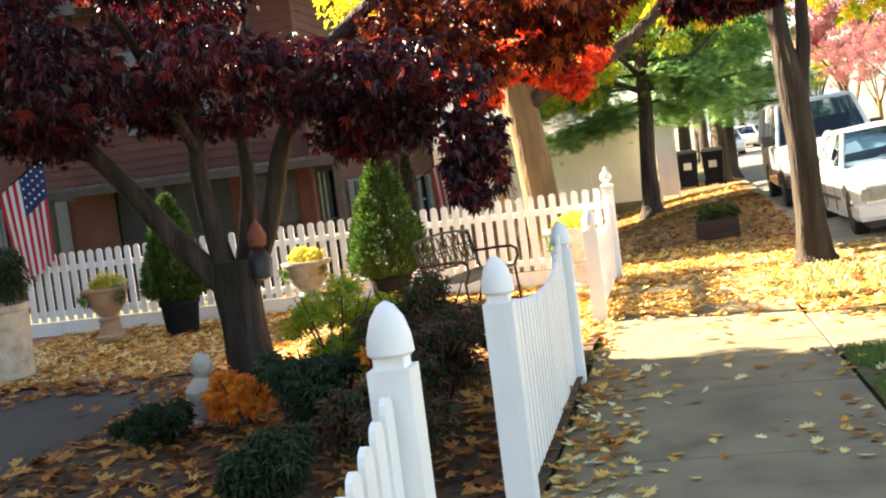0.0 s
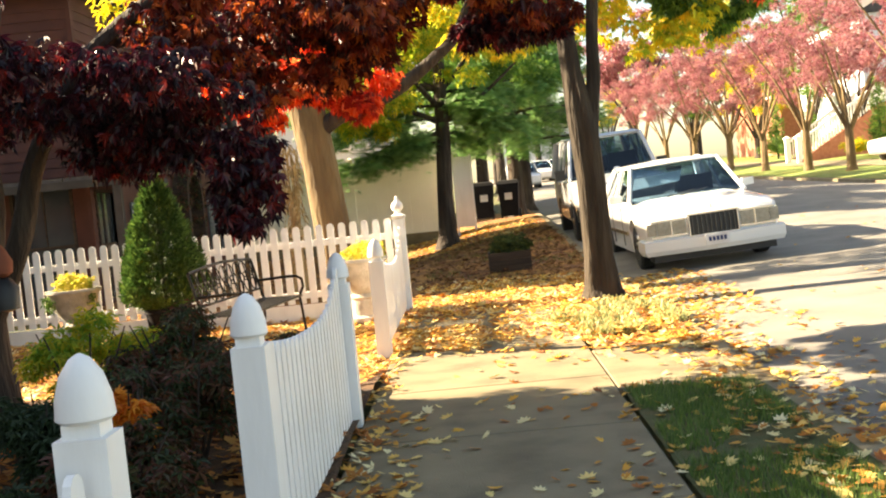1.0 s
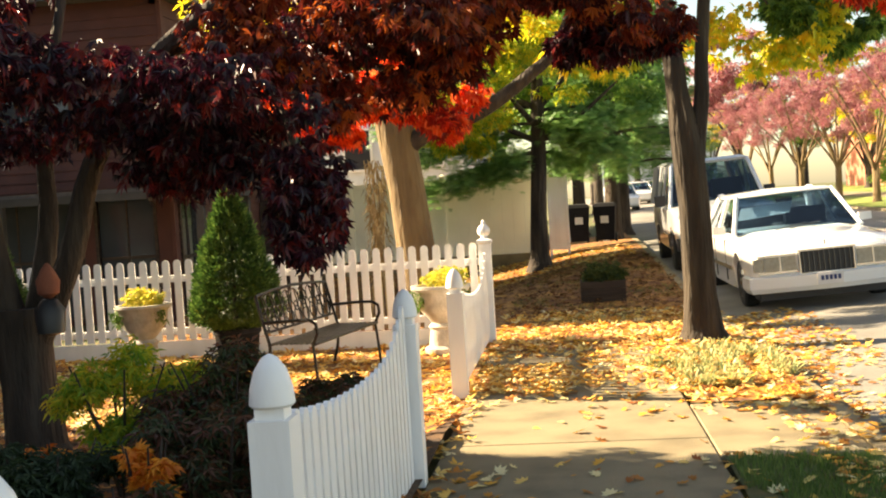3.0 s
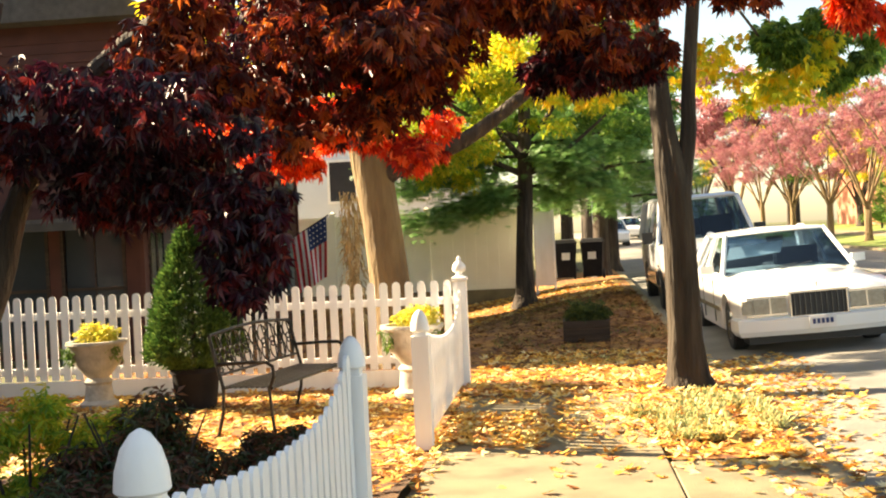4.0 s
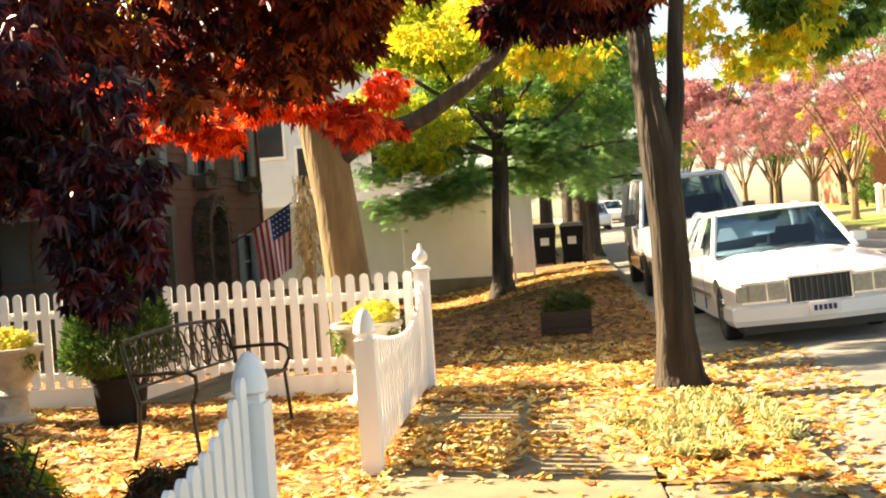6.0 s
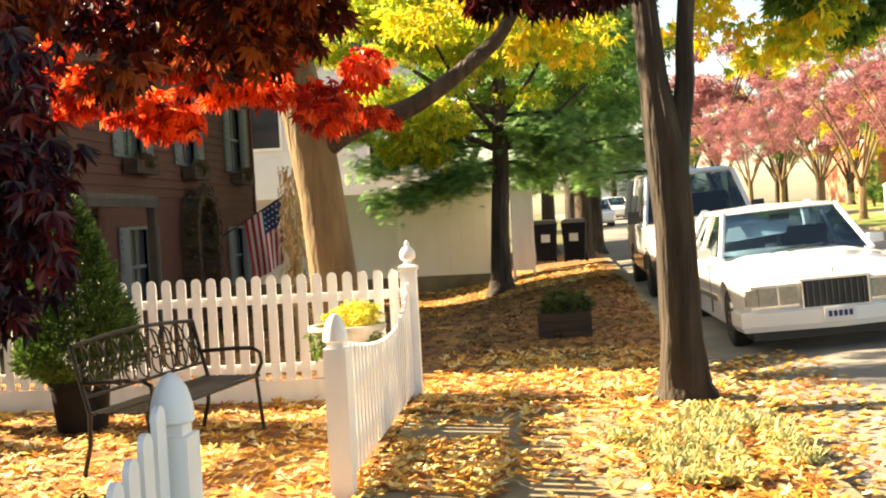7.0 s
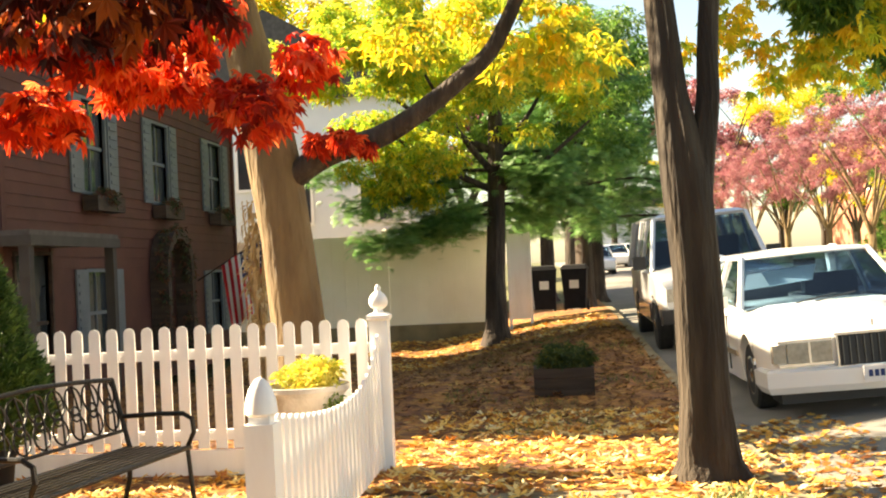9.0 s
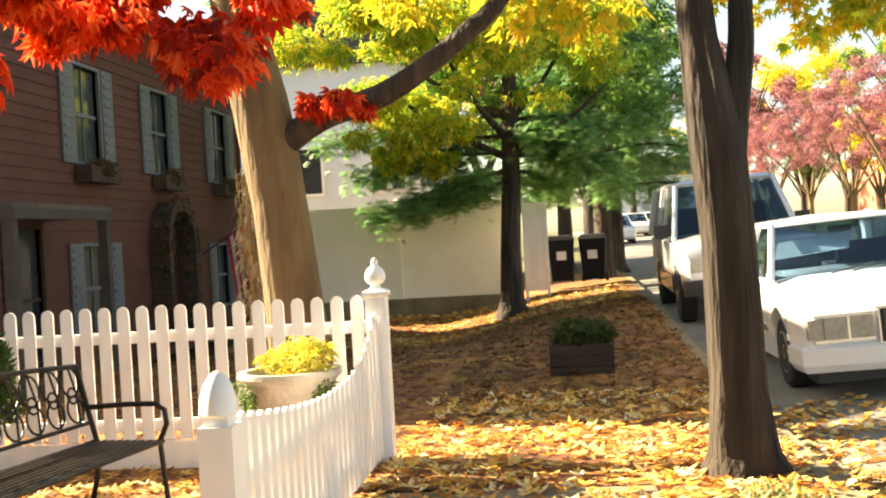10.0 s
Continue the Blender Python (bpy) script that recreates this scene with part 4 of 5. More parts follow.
far_house(-9.5, 36, -1.6, 46, 6.0, "white_siding", "pale blue-white house behind the cream fence", "s", [(6.4, 2.6, 0.35, 1.1), (6.9, 2.6, 0.35, 1.1), (4.2, 2.6, 0.8, 1.2), (3.0, 3.6, 0.8, 1.3)])
far_house(21, 26, 30, 38, 7.0, "white_siding", "white house with brick stair across the street", "w", [(2, 4.0, 0.9, 1.5), (5, 4.0, 0.9, 1.5), (8, 4.0, 0.9, 1.5), (9.5, 1.2, 0.9, 1.4)])
far_house(21.5, 42, 30, 53, 7.0, "white_siding", "pale house across the street", "w", [(2, 4.0, 0.9, 1.5), (5, 4.0, 0.9, 1.5), (8, 4.0, 0.9, 1.5), (2, 1.0, 0.9, 1.5), (7, 1.0, 0.9, 1.5)])
far_house(21.5, 57, 30, 68, 7.0, "white_siding", "white house far down the street", "w", [(2, 4.0, 0.9, 1.5), (6, 4.0, 0.9, 1.5), (2, 1.0, 0.9, 1.5)])
far_house(21.5, 72, 31, 84, 7.0, "brick", "brick house far down the street", "w", [(2, 4.0, 0.9, 1.5), (6, 4.0, 0.9, 1.5)])
far_house(5, 125, 18, 135, 6.0, "white_siding", "pale house closing the end of the street", "s", [(2, 3.5, 1.0, 1.5), (6, 3.5, 1.0, 1.5), (9, 3.5, 1.0, 1.5), (4, 0.8, 1.0, 1.5)])


def brick_stair(x, y, steps, w, label):
    """A flight rising away from the street between brick cheeks with white balustrades."""
    ob = thing("entrance_stair", (x, y, rise(x, y)), 0, label, "stair", "entrance stairs")
    run, up = 0.28, 0.175
    L, H = steps * run, steps * up
    for k in range(steps):
        part("step", Shape().box(k * run, 0.2, 0, (k + 1) * run, w - 0.2, (k + 1) * up), "concrete", ob)
    for yy in (0, w - 0.2):
        part("cheek", Shape().prism([(0, 0), (L + 1.2, 0), (L + 1.2, H), (L, H), (0, 0.12)], yy, yy + 0.2), "brick", ob)
        rail = part("handrail", Shape().prism([(0, 0.95), (L, H + 0.85), (L + 1.2, H + 0.85), (L + 1.2, H + 0.97), (L, H + 0.97), (0, 1.07)], yy + 0.04, yy + 0.16), "white_paint", ob)
        for k in range(steps * 2 + 8):
            px = k * run / 2 + 0.05
            z = min(px, L) / L * H
            part("baluster", Shape().box(px - 0.03, yy + 0.07, z + 0.1, px + 0.03, yy + 0.13, z + 0.92), "white_paint", rail)
        part("newel", Shape().lathe([(0.1, 0), (0.1, 1.15), (0.14, 1.16), (0.14, 1.22), (0.02, 1.3)], square=True, at=(-0.08, yy + 0.1, 0)), "white_paint", ob)
    return ob


brick_stair(15.9, 34.2, 15, 2.2, "brick-sided entrance stair with white balustrade across the street")
brick_stair(16.8, 52.5, 14, 2.0, "brick-sided entrance stair with white balustrade far off")

for i, (x, y, h) in enumerate(((18.6, 47.5, 3.4), (19.2, 44.5, 2.6), (19.0, 58.0, 3.6), (18.4, 40.0, 2.2), (19.5, 66.0, 4.0))):
    con = thing("conifer", (x, y, rise(x, y)), 0, "bright green upright conifer on the far lawn", "tree", "conifers across the street")
    part("stem", Shape().tube([(0, 0, 0), (0, 0, h * 0.7)], [0.08, 0.02], 6), "bark", con)
    g = random.Random(80 + i)
    part("foliage", crown(g, [((0.1 * math.sin(k * 2.1), 0.1 * math.cos(k * 2.1), h * (0.12 + 0.1 * k)), (0.75 * (1 - k / 9.5), 0.75 * (1 - k / 9.5), h * 0.1)) for k in range(9)], 1100, 0.16, 3, -0.6), "green_leaf", con)
for i, (x, y, r, m) in enumerate(((18.0, 55.0, 1.0, "green_leaf"), (17.9, 48.8, 0.8, "yellow_leaf"), (18.5, 62.5, 1.1, "green_leaf"), (17.8, 38.3, 0.7, "yellow_leaf"))):
    hb = thing("shrub", (x, y, rise(x, y)), 0, "rounded garden shrub before the far houses", "shrub", "shrubs across the street")
    g = random.Random(90 + i)
    part("stem", Shape().tube([(0, 0, 0), (0, 0, r * 0.7)], [0.05, 0.02], 6), "bark", hb)
    part("foliage", crown(g, blob_cloud(g, (0, 0, r * 0.6), (r * 0.7, r * 0.7, r * 0.3), 12, r * 0.25, r * 0.45, 0.8), 700, 0.15, 3, 0), m, hb)


# ---- vehicles ----
def car_wheel(parent, x, y, z, r, w, side):
    hub = part("wheel", Shape().lathe([(r * 0.62, -w / 2), (r * 0.92, -w / 2), (r, -w / 2 + 0.03), (r, w / 2 - 0.03), (r * 0.92, w / 2), (r * 0.62, w / 2)], 26), "rubber", parent, smooth=True)
    hub.matrix_basis = pose(x, y, z, 0, 90, 0)
    c = part("hubcap", Shape().lathe([(r * 0.62, 0), (r * 0.58, 0.02), (r * 0.35, 0.0), (r * 0.2, 0.02), (0.01, 0.03)], 20), "chrome", hub, smooth=True)
    c.matrix_basis = pose(0, 0, side * w * 0.42, 0 if side > 0 else 180, 0, 0)


def body_rings(rows, wheels, wr, steps=60):
    """Cross-sections along the length from rows of (y, half width, bottom, shoulder, top), with arches over the wheels."""
    ys = sorted(set(spread(rows[0][0], rows[-1][0], steps) + [w + d * wr for w in wheels for d in (-1.0, -0.92, 0.92, 1.0)]))
    rings = []
    for y in ys:
        k = max(i for i in range(len(rows) - 1) if rows[i][0] <= y + 1e-6)
        a, b = rows[k], rows[k + 1]
        t = min(1, max(0, (y - a[0]) / (b[0] - a[0])))
        w, zb, zs, zt = [a[i] + (b[i] - a[i]) * t for i in range(1, 5)]
        base = zb
        for c in wheels:
            d = abs(y - c)
            if d < wr:
                base = max(base, 0.33 + math.sqrt(wr * wr - d * d))
        base = min(base, zs - 0.06)
        half = [(w * 0.96, base), (w, max(base + 0.02, 0.45 * zb + 0.55 * zs)), (w * 0.985, zs - 0.03), (w * 0.93, zs), (w * 0.6, zt - 0.01), (0, zt)]
        rings.append([(x, y, z) for x, z in half] + [(-x, y, z) for x, z in half[-2::-1]])
    return rings


def quad_plate(sh, p, th=0.015):
    """A thin plate with thickness from four corners."""
    p = [Vector(q) for q in p]
    n = (p[1] - p[0]).cross(p[3] - p[0]).normalized() * th
    sh.add(p + [q - n for q in p], [(0, 1, 2, 3), (7, 6, 5, 4), (0, 4, 5, 1), (1, 5, 6, 2), (2, 6, 7, 3), (3, 7, 4, 0)])


def sedan(at, turn, label, paint="car_white", detail=True, group=""):
    car = thing("sedan", at, turn, label, "car", group)
    W = 0.98
    rows = [(0.0, 0.88, 0.40, 0.70, 0.73), (0.06, 0.92, 0.30, 0.78, 0.80), (0.5, W, 0.24, 0.84, 0.88), (1.6, W, 0.22, 0.90, 0.97), (2.6, W, 0.22, 0.92, 0.98), (4.4, W, 0.22, 0.92, 0.98), (5.2, W, 0.26, 0.88, 0.95), (5.5, 0.92, 0.34, 0.84, 0.88)]
    part("body", Shape().loft(body_rings(rows, (0.95, 4.0), 0.40)), paint, car, smooth=True)
    for x, s in ((-0.84, -1), (0.84, 1)):
        for y in (0.95, 4.0):
            car_wheel(car, x, y, 0.33, 0.33, 0.22, s)
    # greenhouse
    b = [(-0.88, 1.62, 0.94), (0.88, 1.62, 0.94), (0.88, 4.55, 0.96), (-0.88, 4.55, 0.96)]
    t = [(-0.68, 2.34, 1.48), (0.68, 2.34, 1.48), (0.68, 3.85, 1.48), (-0.68, 3.85, 1.48)]
    ring = [(-1, 2.30), (-0.5, 2.25), (0, 2.235), (0.5, 2.25), (1, 2.30), (1.03, 3.0), (1, 3.9), (0.5, 3.94), (0, 3.95), (-0.5, 3.94), (-1, 3.9), (-1.03, 3.0)]
    part("roof", Shape().loft([[(x * w, 3.05 + (y - 3.05) * k, z + c * (1 - x * x)) for x, y in ring] for w, k, z, c in ((0.70, 1.0, 1.46, 0.012), (0.70, 0.985, 1.48, 0.016), (0.62, 0.90, 1.512, 0.02), (0.35, 0.6, 1.53, 0.012))]), paint, car, smooth=True)
    for nm, q in (("windscreen", (b[0], b[1], t[1], t[0])), ("rear_window", (b[2], b[3], t[3], t[2]))):
        sh = Shape()
        quad_plate(sh, q)
        g = part(nm, sh, "car_glass", car)
        g.visible_shadow = False
    for s in (-1, 1):
        for y0, y1, u0, u1 in ((1.95, 3.05, 2.5, 3.05), (3.13, 4.3, 3.12, 3.75)):
            sh = Shape()
            quad_plate(sh, [(s * 0.875, y0, 0.97), (s * 0.875, y1, 0.97), (s * 0.685, u1, 1.465), (s * 0.685, u0, 1.465)])
            g = part("side_window", sh, "car_glass", car)
            g.visible_shadow = False
        for p, q, r in (((s * 0.885, 1.60, 0.93), (s * 0.69, 2.34, 1.48), 0.036), ((s * 0.88, 3.09, 0.96), (s * 0.69, 3.08, 1.48), 0.045), ((s * 0.88, 4.45, 0.95), (s * 0.68, 3.82, 1.47), 0.10)):
            part("pillar", Shape().tube([p, q], [r, r * 0.9], 8), paint, car, smooth=True)
    part("cabin", Shape().box(-0.8, 1.9, 0.6, 0.8, 4.4, 0.95).box(-0.7, 2.9, 0.9, -0.1, 3.1, 1.22).box(0.1, 2.9, 0.9, 0.7, 3.1, 1.22).box(-0.7, 3.9, 0.9, 0.7, 4.1, 1.15), "dark", car)
    if detail:
        # plate added behind the glass in place of its pale sky reflection
        card = Shape()
        quad_plate(card, [(-0.74, 2.10, 1.13), (0.02, 2.14, 1.18), (0.10, 2.30, 1.34), (-0.66, 2.26, 1.29)], 0.01)
        part("dash_card", card, "pale_reflection", car, "pale plate standing for sky reflected in the windscreen")
        part("rear_mirror", Shape().box(-0.12, 2.36, 1.34, 0.12, 2.39, 1.41), "dark", car)
        gr = part("grille", Shape().box(-0.33, -0.05, 0.46, 0.33, 0.04, 0.74), "dark", car)
        for k in range(10):
            x = -0.29 + k * 0.0645
            part("grille_bar", Shape().box(x - 0.004, -0.068, 0.475, x + 0.004, -0.045, 0.725), "grille_metal", gr)
        part("grille_frame", Shape().box(-0.36, -0.07, 0.74, 0.36, 0.03, 0.762).box(-0.36, -0.07, 0.45, 0.36, 0.03, 0.463).box(-0.345, -0.07, 0.463, -0.33, 0.03, 0.74).box(0.33, -0.07, 0.463, 0.345, 0.03, 0.74), "chrome", car)
        for s in (-1, 1):
            hl = part("headlight", Shape().box(min(s * 0.38, s * 0.78), -0.03, 0.51, max(s * 0.38, s * 0.78), 0.05, 0.70), "lamp_lens", car)
            part("bezel", Shape().box(min(s * 0.37, s * 0.86), -0.025, 0.70, max(s * 0.37, s * 0.86), 0.05, 0.725).box(min(s * 0.37, s * 0.86), -0.025, 0.485, max(s * 0.37, s * 0.86), 0.05, 0.51).box(s * 0.58 - 0.01, -0.035, 0.51, s * 0.58 + 0.01, 0.04, 0.70), "chrome", hl)
            part("turn_lamp", Shape().box(min(s * 0.79, s * 0.91), -0.022, 0.52, max(s * 0.79, s * 0.91), 0.1, 0.69), "lamp_lens", car, "clear corner lamp")
            part("door_mirror", Shape().loft([[(s * 0.95, 1.95, 0.96), (s * 0.95, 2.05, 0.96), (s * 0.95, 2.05, 1.08), (s * 0.95, 1.95, 1.08)], [(s * 1.13, 1.97, 0.97), (s * 1.13, 2.05, 0.97), (s * 1.13, 2.05, 1.08), (s * 1.13, 1.97, 1.08)]]), paint, car)
            for y0 in (2.0, 3.08, 4.2):
                part("door_seam", Shape().box(s * 0.975 - 0.008, y0, 0.3, s * 0.975 + 0.008, y0 + 0.012, 0.88), "dark", car)
            part("side_trim", Shape().box(s * 0.98 - 0.012, 0.5, 0.48, s * 0.98 + 0.012, 0.52, 0.54).box(s * 0.98 - 0.012, 1.45, 0.48, s * 0.98 + 0.012, 3.5, 0.54), "chrome", car)
        part("bumper", Shape().loft([[(x, y - 0.12, z) for x, y, z in q] for q in ([(-0.95, 0.12, 0.24), (0, 0.0, 0.24), (0.95, 0.12, 0.24), (0.97, 0.5, 0.24), (-0.97, 0.5, 0.24)], [(-0.98, 0.10, 0.30), (0, -0.03, 0.30), (0.98, 0.10, 0.30), (1.0, 0.6, 0.30), (-1.0, 0.6, 0.30)], [(-0.98, 0.10, 0.44), (0, -0.03, 0.44), (0.98, 0.10, 0.44), (1.0, 0.6, 0.44), (-1.0, 0.6, 0.44)], [(-0.95, 0.14, 0.46), (0, 0.02, 0.46), (0.95, 0.14, 0.46), (0.97, 0.5, 0.46), (-0.97, 0.5, 0.46)])]), paint, car, "white bumper with dark lower edge", smooth=False)
        pl = part("number_plate", Shape().box(-0.16, -0.185, 0.31, 0.16, -0.165, 0.46), "flag_white", car, "white number plate with plain bars")
        for k in range(5):
            part("bar", Shape().box(-0.12 + k * 0.052, -0.19, 0.36, -0.085 + k * 0.052, -0.184, 0.42), "flag_blue", pl)
        part("valance", Shape().box(-0.85, 0.05, 0.14, 0.85, 0.5, 0.25), "dark", car)
        part("ornament", Shape().box(-0.012, -0.02, 0.80, 0.012, 0.0, 0.86), "chrome", car)
        for s in (-1, 1):
            part("wiper", Shape().tube([(s * 0.1 - 0.2, 1.60, 0.97), (s * 0.1 + 0.25, 1.72, 1.03)], 0.008, 5), "dark", car)
    return car


def suv(at, turn, label):
    car = thing("suv", at, turn, label, "car")
    W = 0.97
    rows = [(0.0, 0.86, 0.5, 0.92, 0.96), (0.08, 0.92, 0.42, 1.02, 1.06), (0.6, W, 0.36, 1.08, 1.14), (1.25, W, 0.34, 1.12, 1.18), (4.7, W, 0.36, 1.14, 1.18), (4.9, 0.93, 0.44, 1.12, 1.16)]
    part("body", Shape().loft(body_rings(rows, (0.9, 3.85), 0.45)), "car_silver", car, smooth=True)
    for x, s in ((-0.85, -1), (0.85, 1)):
        for y in (0.9, 3.85):
            car_wheel(car, x, y, 0.38, 0.38, 0.24, s)
    part("roof", Shape().loft([[(-0.74, 1.95, 1.88), (0.74, 1.95, 1.88), (0.78, 4.75, 1.88), (-0.78, 4.75, 1.88)], [(-0.76, 1.9, 1.92), (0.76, 1.9, 1.92), (0.8, 4.8, 1.92), (-0.8, 4.8, 1.92)], [(-0.62, 2.05, 1.97), (0.62, 2.05, 1.97), (0.66, 4.7, 1.97), (-0.66, 4.7, 1.97)]]), "car_silver", car)
    sh = Shape()
    quad_plate(sh, [(-0.86, 1.28, 1.15), (0.86, 1.28, 1.15), (0.70, 1.95, 1.88), (-0.70, 1.95, 1.88)])
    part("windscreen", sh, "car_glass", car).visible_shadow = False
    for s in (-1, 1):
        for y0, y1, u0, u1 in ((1.6, 2.5, 2.1, 2.5), (2.6, 3.5, 2.6, 3.5), (3.6, 4.65, 3.6, 4.6)):
            sh = Shape()
            quad_plate(sh, [(s * 0.90, y0, 1.18), (s * 0.91, y1, 1.18), (s * 0.765, u1, 1.86), (s * 0.765, u0, 1.86)])
            part("side_window", sh, "car_glass", car).visible_shadow = False
        for p, q, r in (((s * 0.9, 1.26, 1.14), (s * 0.74, 1.93, 1.9), 0.04), ((s * 0.92, 2.55, 1.15), (s * 0.77, 2.55, 1.9), 0.04), ((s * 0.92, 3.55, 1.15), (s * 0.77, 3.55, 1.9), 0.04), ((s * 0.92, 4.75, 1.15), (s * 0.77, 4.72, 1.9), 0.09)):
            part("pillar", Shape().tube([p, q], [r, r], 8), "car_silver", car, smooth=True)
        part("door_mirror", Shape().box(s * 1.06 - 0.1, 1.55, 1.16, s * 1.06 + 0.1, 1.68, 1.36), "dark", car, "black door mirror")
        part("headlight", Shape().box(min(s * 0.5, s * 0.85), -0.02, 0.72, max(s * 0.5, s * 0.85), 0.06, 0.9), "lamp_lens", car)
        part("side_trim", Shape().box(s * 0.97 - 0.012, 1.4, 0.40, s * 0.97 + 0.012, 3.35, 0.64), "suv_grey", car, "dark grey lower flank")
    part("grille", Shape().box(-0.45, -0.03, 0.66, 0.45, 0.05, 0.9), "dark", car)
    part("bumper", Shape().box(-0.95, -0.1, 0.42, 0.95, 0.2, 0.62), "dark", car, "dark plastic bumper")
    part("cabin", Shape().box(-0.8, 1.6, 0.8, 0.8, 4.6, 1.1).box(-0.7, 2.6, 1.1, -0.1, 2.75, 1.55).box(0.1, 2.6, 1.1, 0.7, 2.75, 1.55).box(-0.7, 3.6, 1.1, 0.7, 3.75, 1.5), "dark", car)
    return car


town = sedan((4.76, 16.32, 0), 0, "white older four-door sedan parked against the kerb")
town.matrix_basis = pose(4.76, 16.32, road_height(4.76, 18) - 0.005, 0, -3, 0)
van = suv((4.15, 22.3, 0), 0, "silver-grey suv with dark windows parked at the kerb")
van.matrix_basis = pose(4.43, 22.3, road_height(4.15, 24) - 0.03, 0.9, -3, 0) @ Matrix.Diagonal((1, 1, 1.05, 1))
for x, y, t in ((6.4, 76, 0), (7.9, 84, 0), (4.5, 62, 0)):
    sedan((x, y, road_height(x, y) - 0.005), t, "white sedan parked far down the street", "car_white", False, "cars down the street")
sedan((16.6, 41.5, rise(16.6, 41.5) + 0.03), -60, "white car standing in a driveway across the street", "car_white", False)


# ---- garden furniture and pots ----
def bench(at, turn):
    """Iron bench: local x along its length, facing local -y."""
    ob = thing("garden_bench", at, turn, "black wrought iron garden bench with scrolled back", "bench")
    L, D = 1.72, 0.44
    for x in (0.03, L - 0.03):
        part("leg", Shape().tube([(x, -0.02, 0), (x, 0.0, 0.2), (x, 0.02, 0.42)], [0.017, 0.015, 0.015], 8), "black_iron", ob)
        part("leg", Shape().tube([(x, D + 0.06, 0), (x, D, 0.22), (x, D - 0.01, 0.42), (x, D + 0.05, 0.65), (x, D + 0.1, 0.86)], 0.016, 8), "black_iron", ob)
        part("armrest", Shape().tube([(x, 0.02, 0.42), (x, -0.03, 0.52), (x, -0.02, 0.60), (x, 0.04, 0.635), (x, 0.2, 0.635), (x, D + 0.03, 0.62)], 0.016, 8), "black_iron", ob)
    seat = part("seat", Shape().tube([(0.03, 0.0, 0.42), (L - 0.03, 0.0, 0.42)], 0.014, 8).tube([(0.03, D, 0.42), (L - 0.03, D, 0.42)], 0.014, 8), "black_iron", ob)
    for k in range(9):
        y = 0.03 + k * (D - 0.05) / 8
        part("slat", Shape().box(0.03, y - 0.012, 0.422, L - 0.03, y + 0.012, 0.43), "black_iron", seat)
    back = part("backrest", Shape().tube([(0.03, D + 0.1, 0.86), (L * 0.25, D + 0.11, 0.885), (L / 2, D + 0.11, 0.9), (L * 0.75, D + 0.11, 0.885), (L - 0.03, D + 0.1, 0.86)], 0.015, 8).tube([(0.03, D + 0.03, 0.53), (L - 0.03, D + 0.03, 0.53)], 0.012, 8), "black_iron", ob)
    for k in range(9):
        cx = 0.12 + k * (L - 0.24) / 8
        for r, zc in ((0.085, 0.78), (0.075, 0.62), (0.045, 0.70)):
            ring = [(cx + r * math.cos(a), D + 0.04 + (zc + r * math.sin(a) - 0.53) * 0.2, zc + r * math.sin(a)) for a in spread(0, 2 * math.pi, 14)]
            part("scroll", Shape().tube(ring, 0.007, 5), "black_iron", back)
        part("stem", Shape().tube([(cx, D + 0.03, 0.53), (cx + 0.03, D + 0.065, 0.70), (cx, D + 0.1, 0.87)], 0.007, 5), "black_iron", back)
    return ob


bench((-0.80, 11.15, 0.01), 80.5)


def topiary(at, h, r, label):
    ob = thing("potted_conifer", at, 0, label, "potted plant", "potted conifers")
    part("pot", Shape().lathe([(0.19, 0), (0.2, 0.02), (0.235, 0.34), (0.255, 0.36), (0.255, 0.41), (0.225, 0.41), (0.22, 0.36), (0.02, 0.35)], 24), "black_pot", ob, "black plastic pot", smooth=True)
    part("stem", Shape().tube([(0, 0, 0.3), (0, 0, h * 0.8)], [0.03, 0.01], 7), "bark", ob)
    g = random.Random(int(h * 100))
    sh = Shape()
    for _ in range(8500):
        u = g.random() ** 0.75
        z = 0.4 + (h - 0.4) * (1 - u) ** 1.0
        prof = r * min(1, 1.35 * u ** 0.75) * (1 if u < 0.92 else (1 - u) / 0.08 * 0.5 + 0.5)
        a = g.uniform(0, 2 * math.pi)
        rr = prof * (0.4 + 0.64 * g.random() ** 0.5) * (1 + 0.22 * noise.noise(Vector((math.cos(a) * 2, math.sin(a) * 2, z * 4))))
        p = Vector((rr * math.cos(a), rr * math.sin(a), z))
        ax = Vector((math.cos(a) * 0.7, math.sin(a) * 0.7, 0.75 + g.uniform(-0.5, 0.3))).normalized()
        leaf_quads(sh, p, ax, Vector((g.uniform(-1, 1), g.uniform(-1, 1), 0.3)), g.uniform(0.05, 0.09), 3, 0.1)
    part("foliage", sh, "topiary_leaf", ob)
    return ob


topiary((-2.08, 13.1, 0.01), 1.88, 0.42, "clipped green conifer cone in black pot beside bench")
topiary((-4.8, 13.05, 0.01), 1.7, 0.36, "clipped green conifer in black pot before the fence")


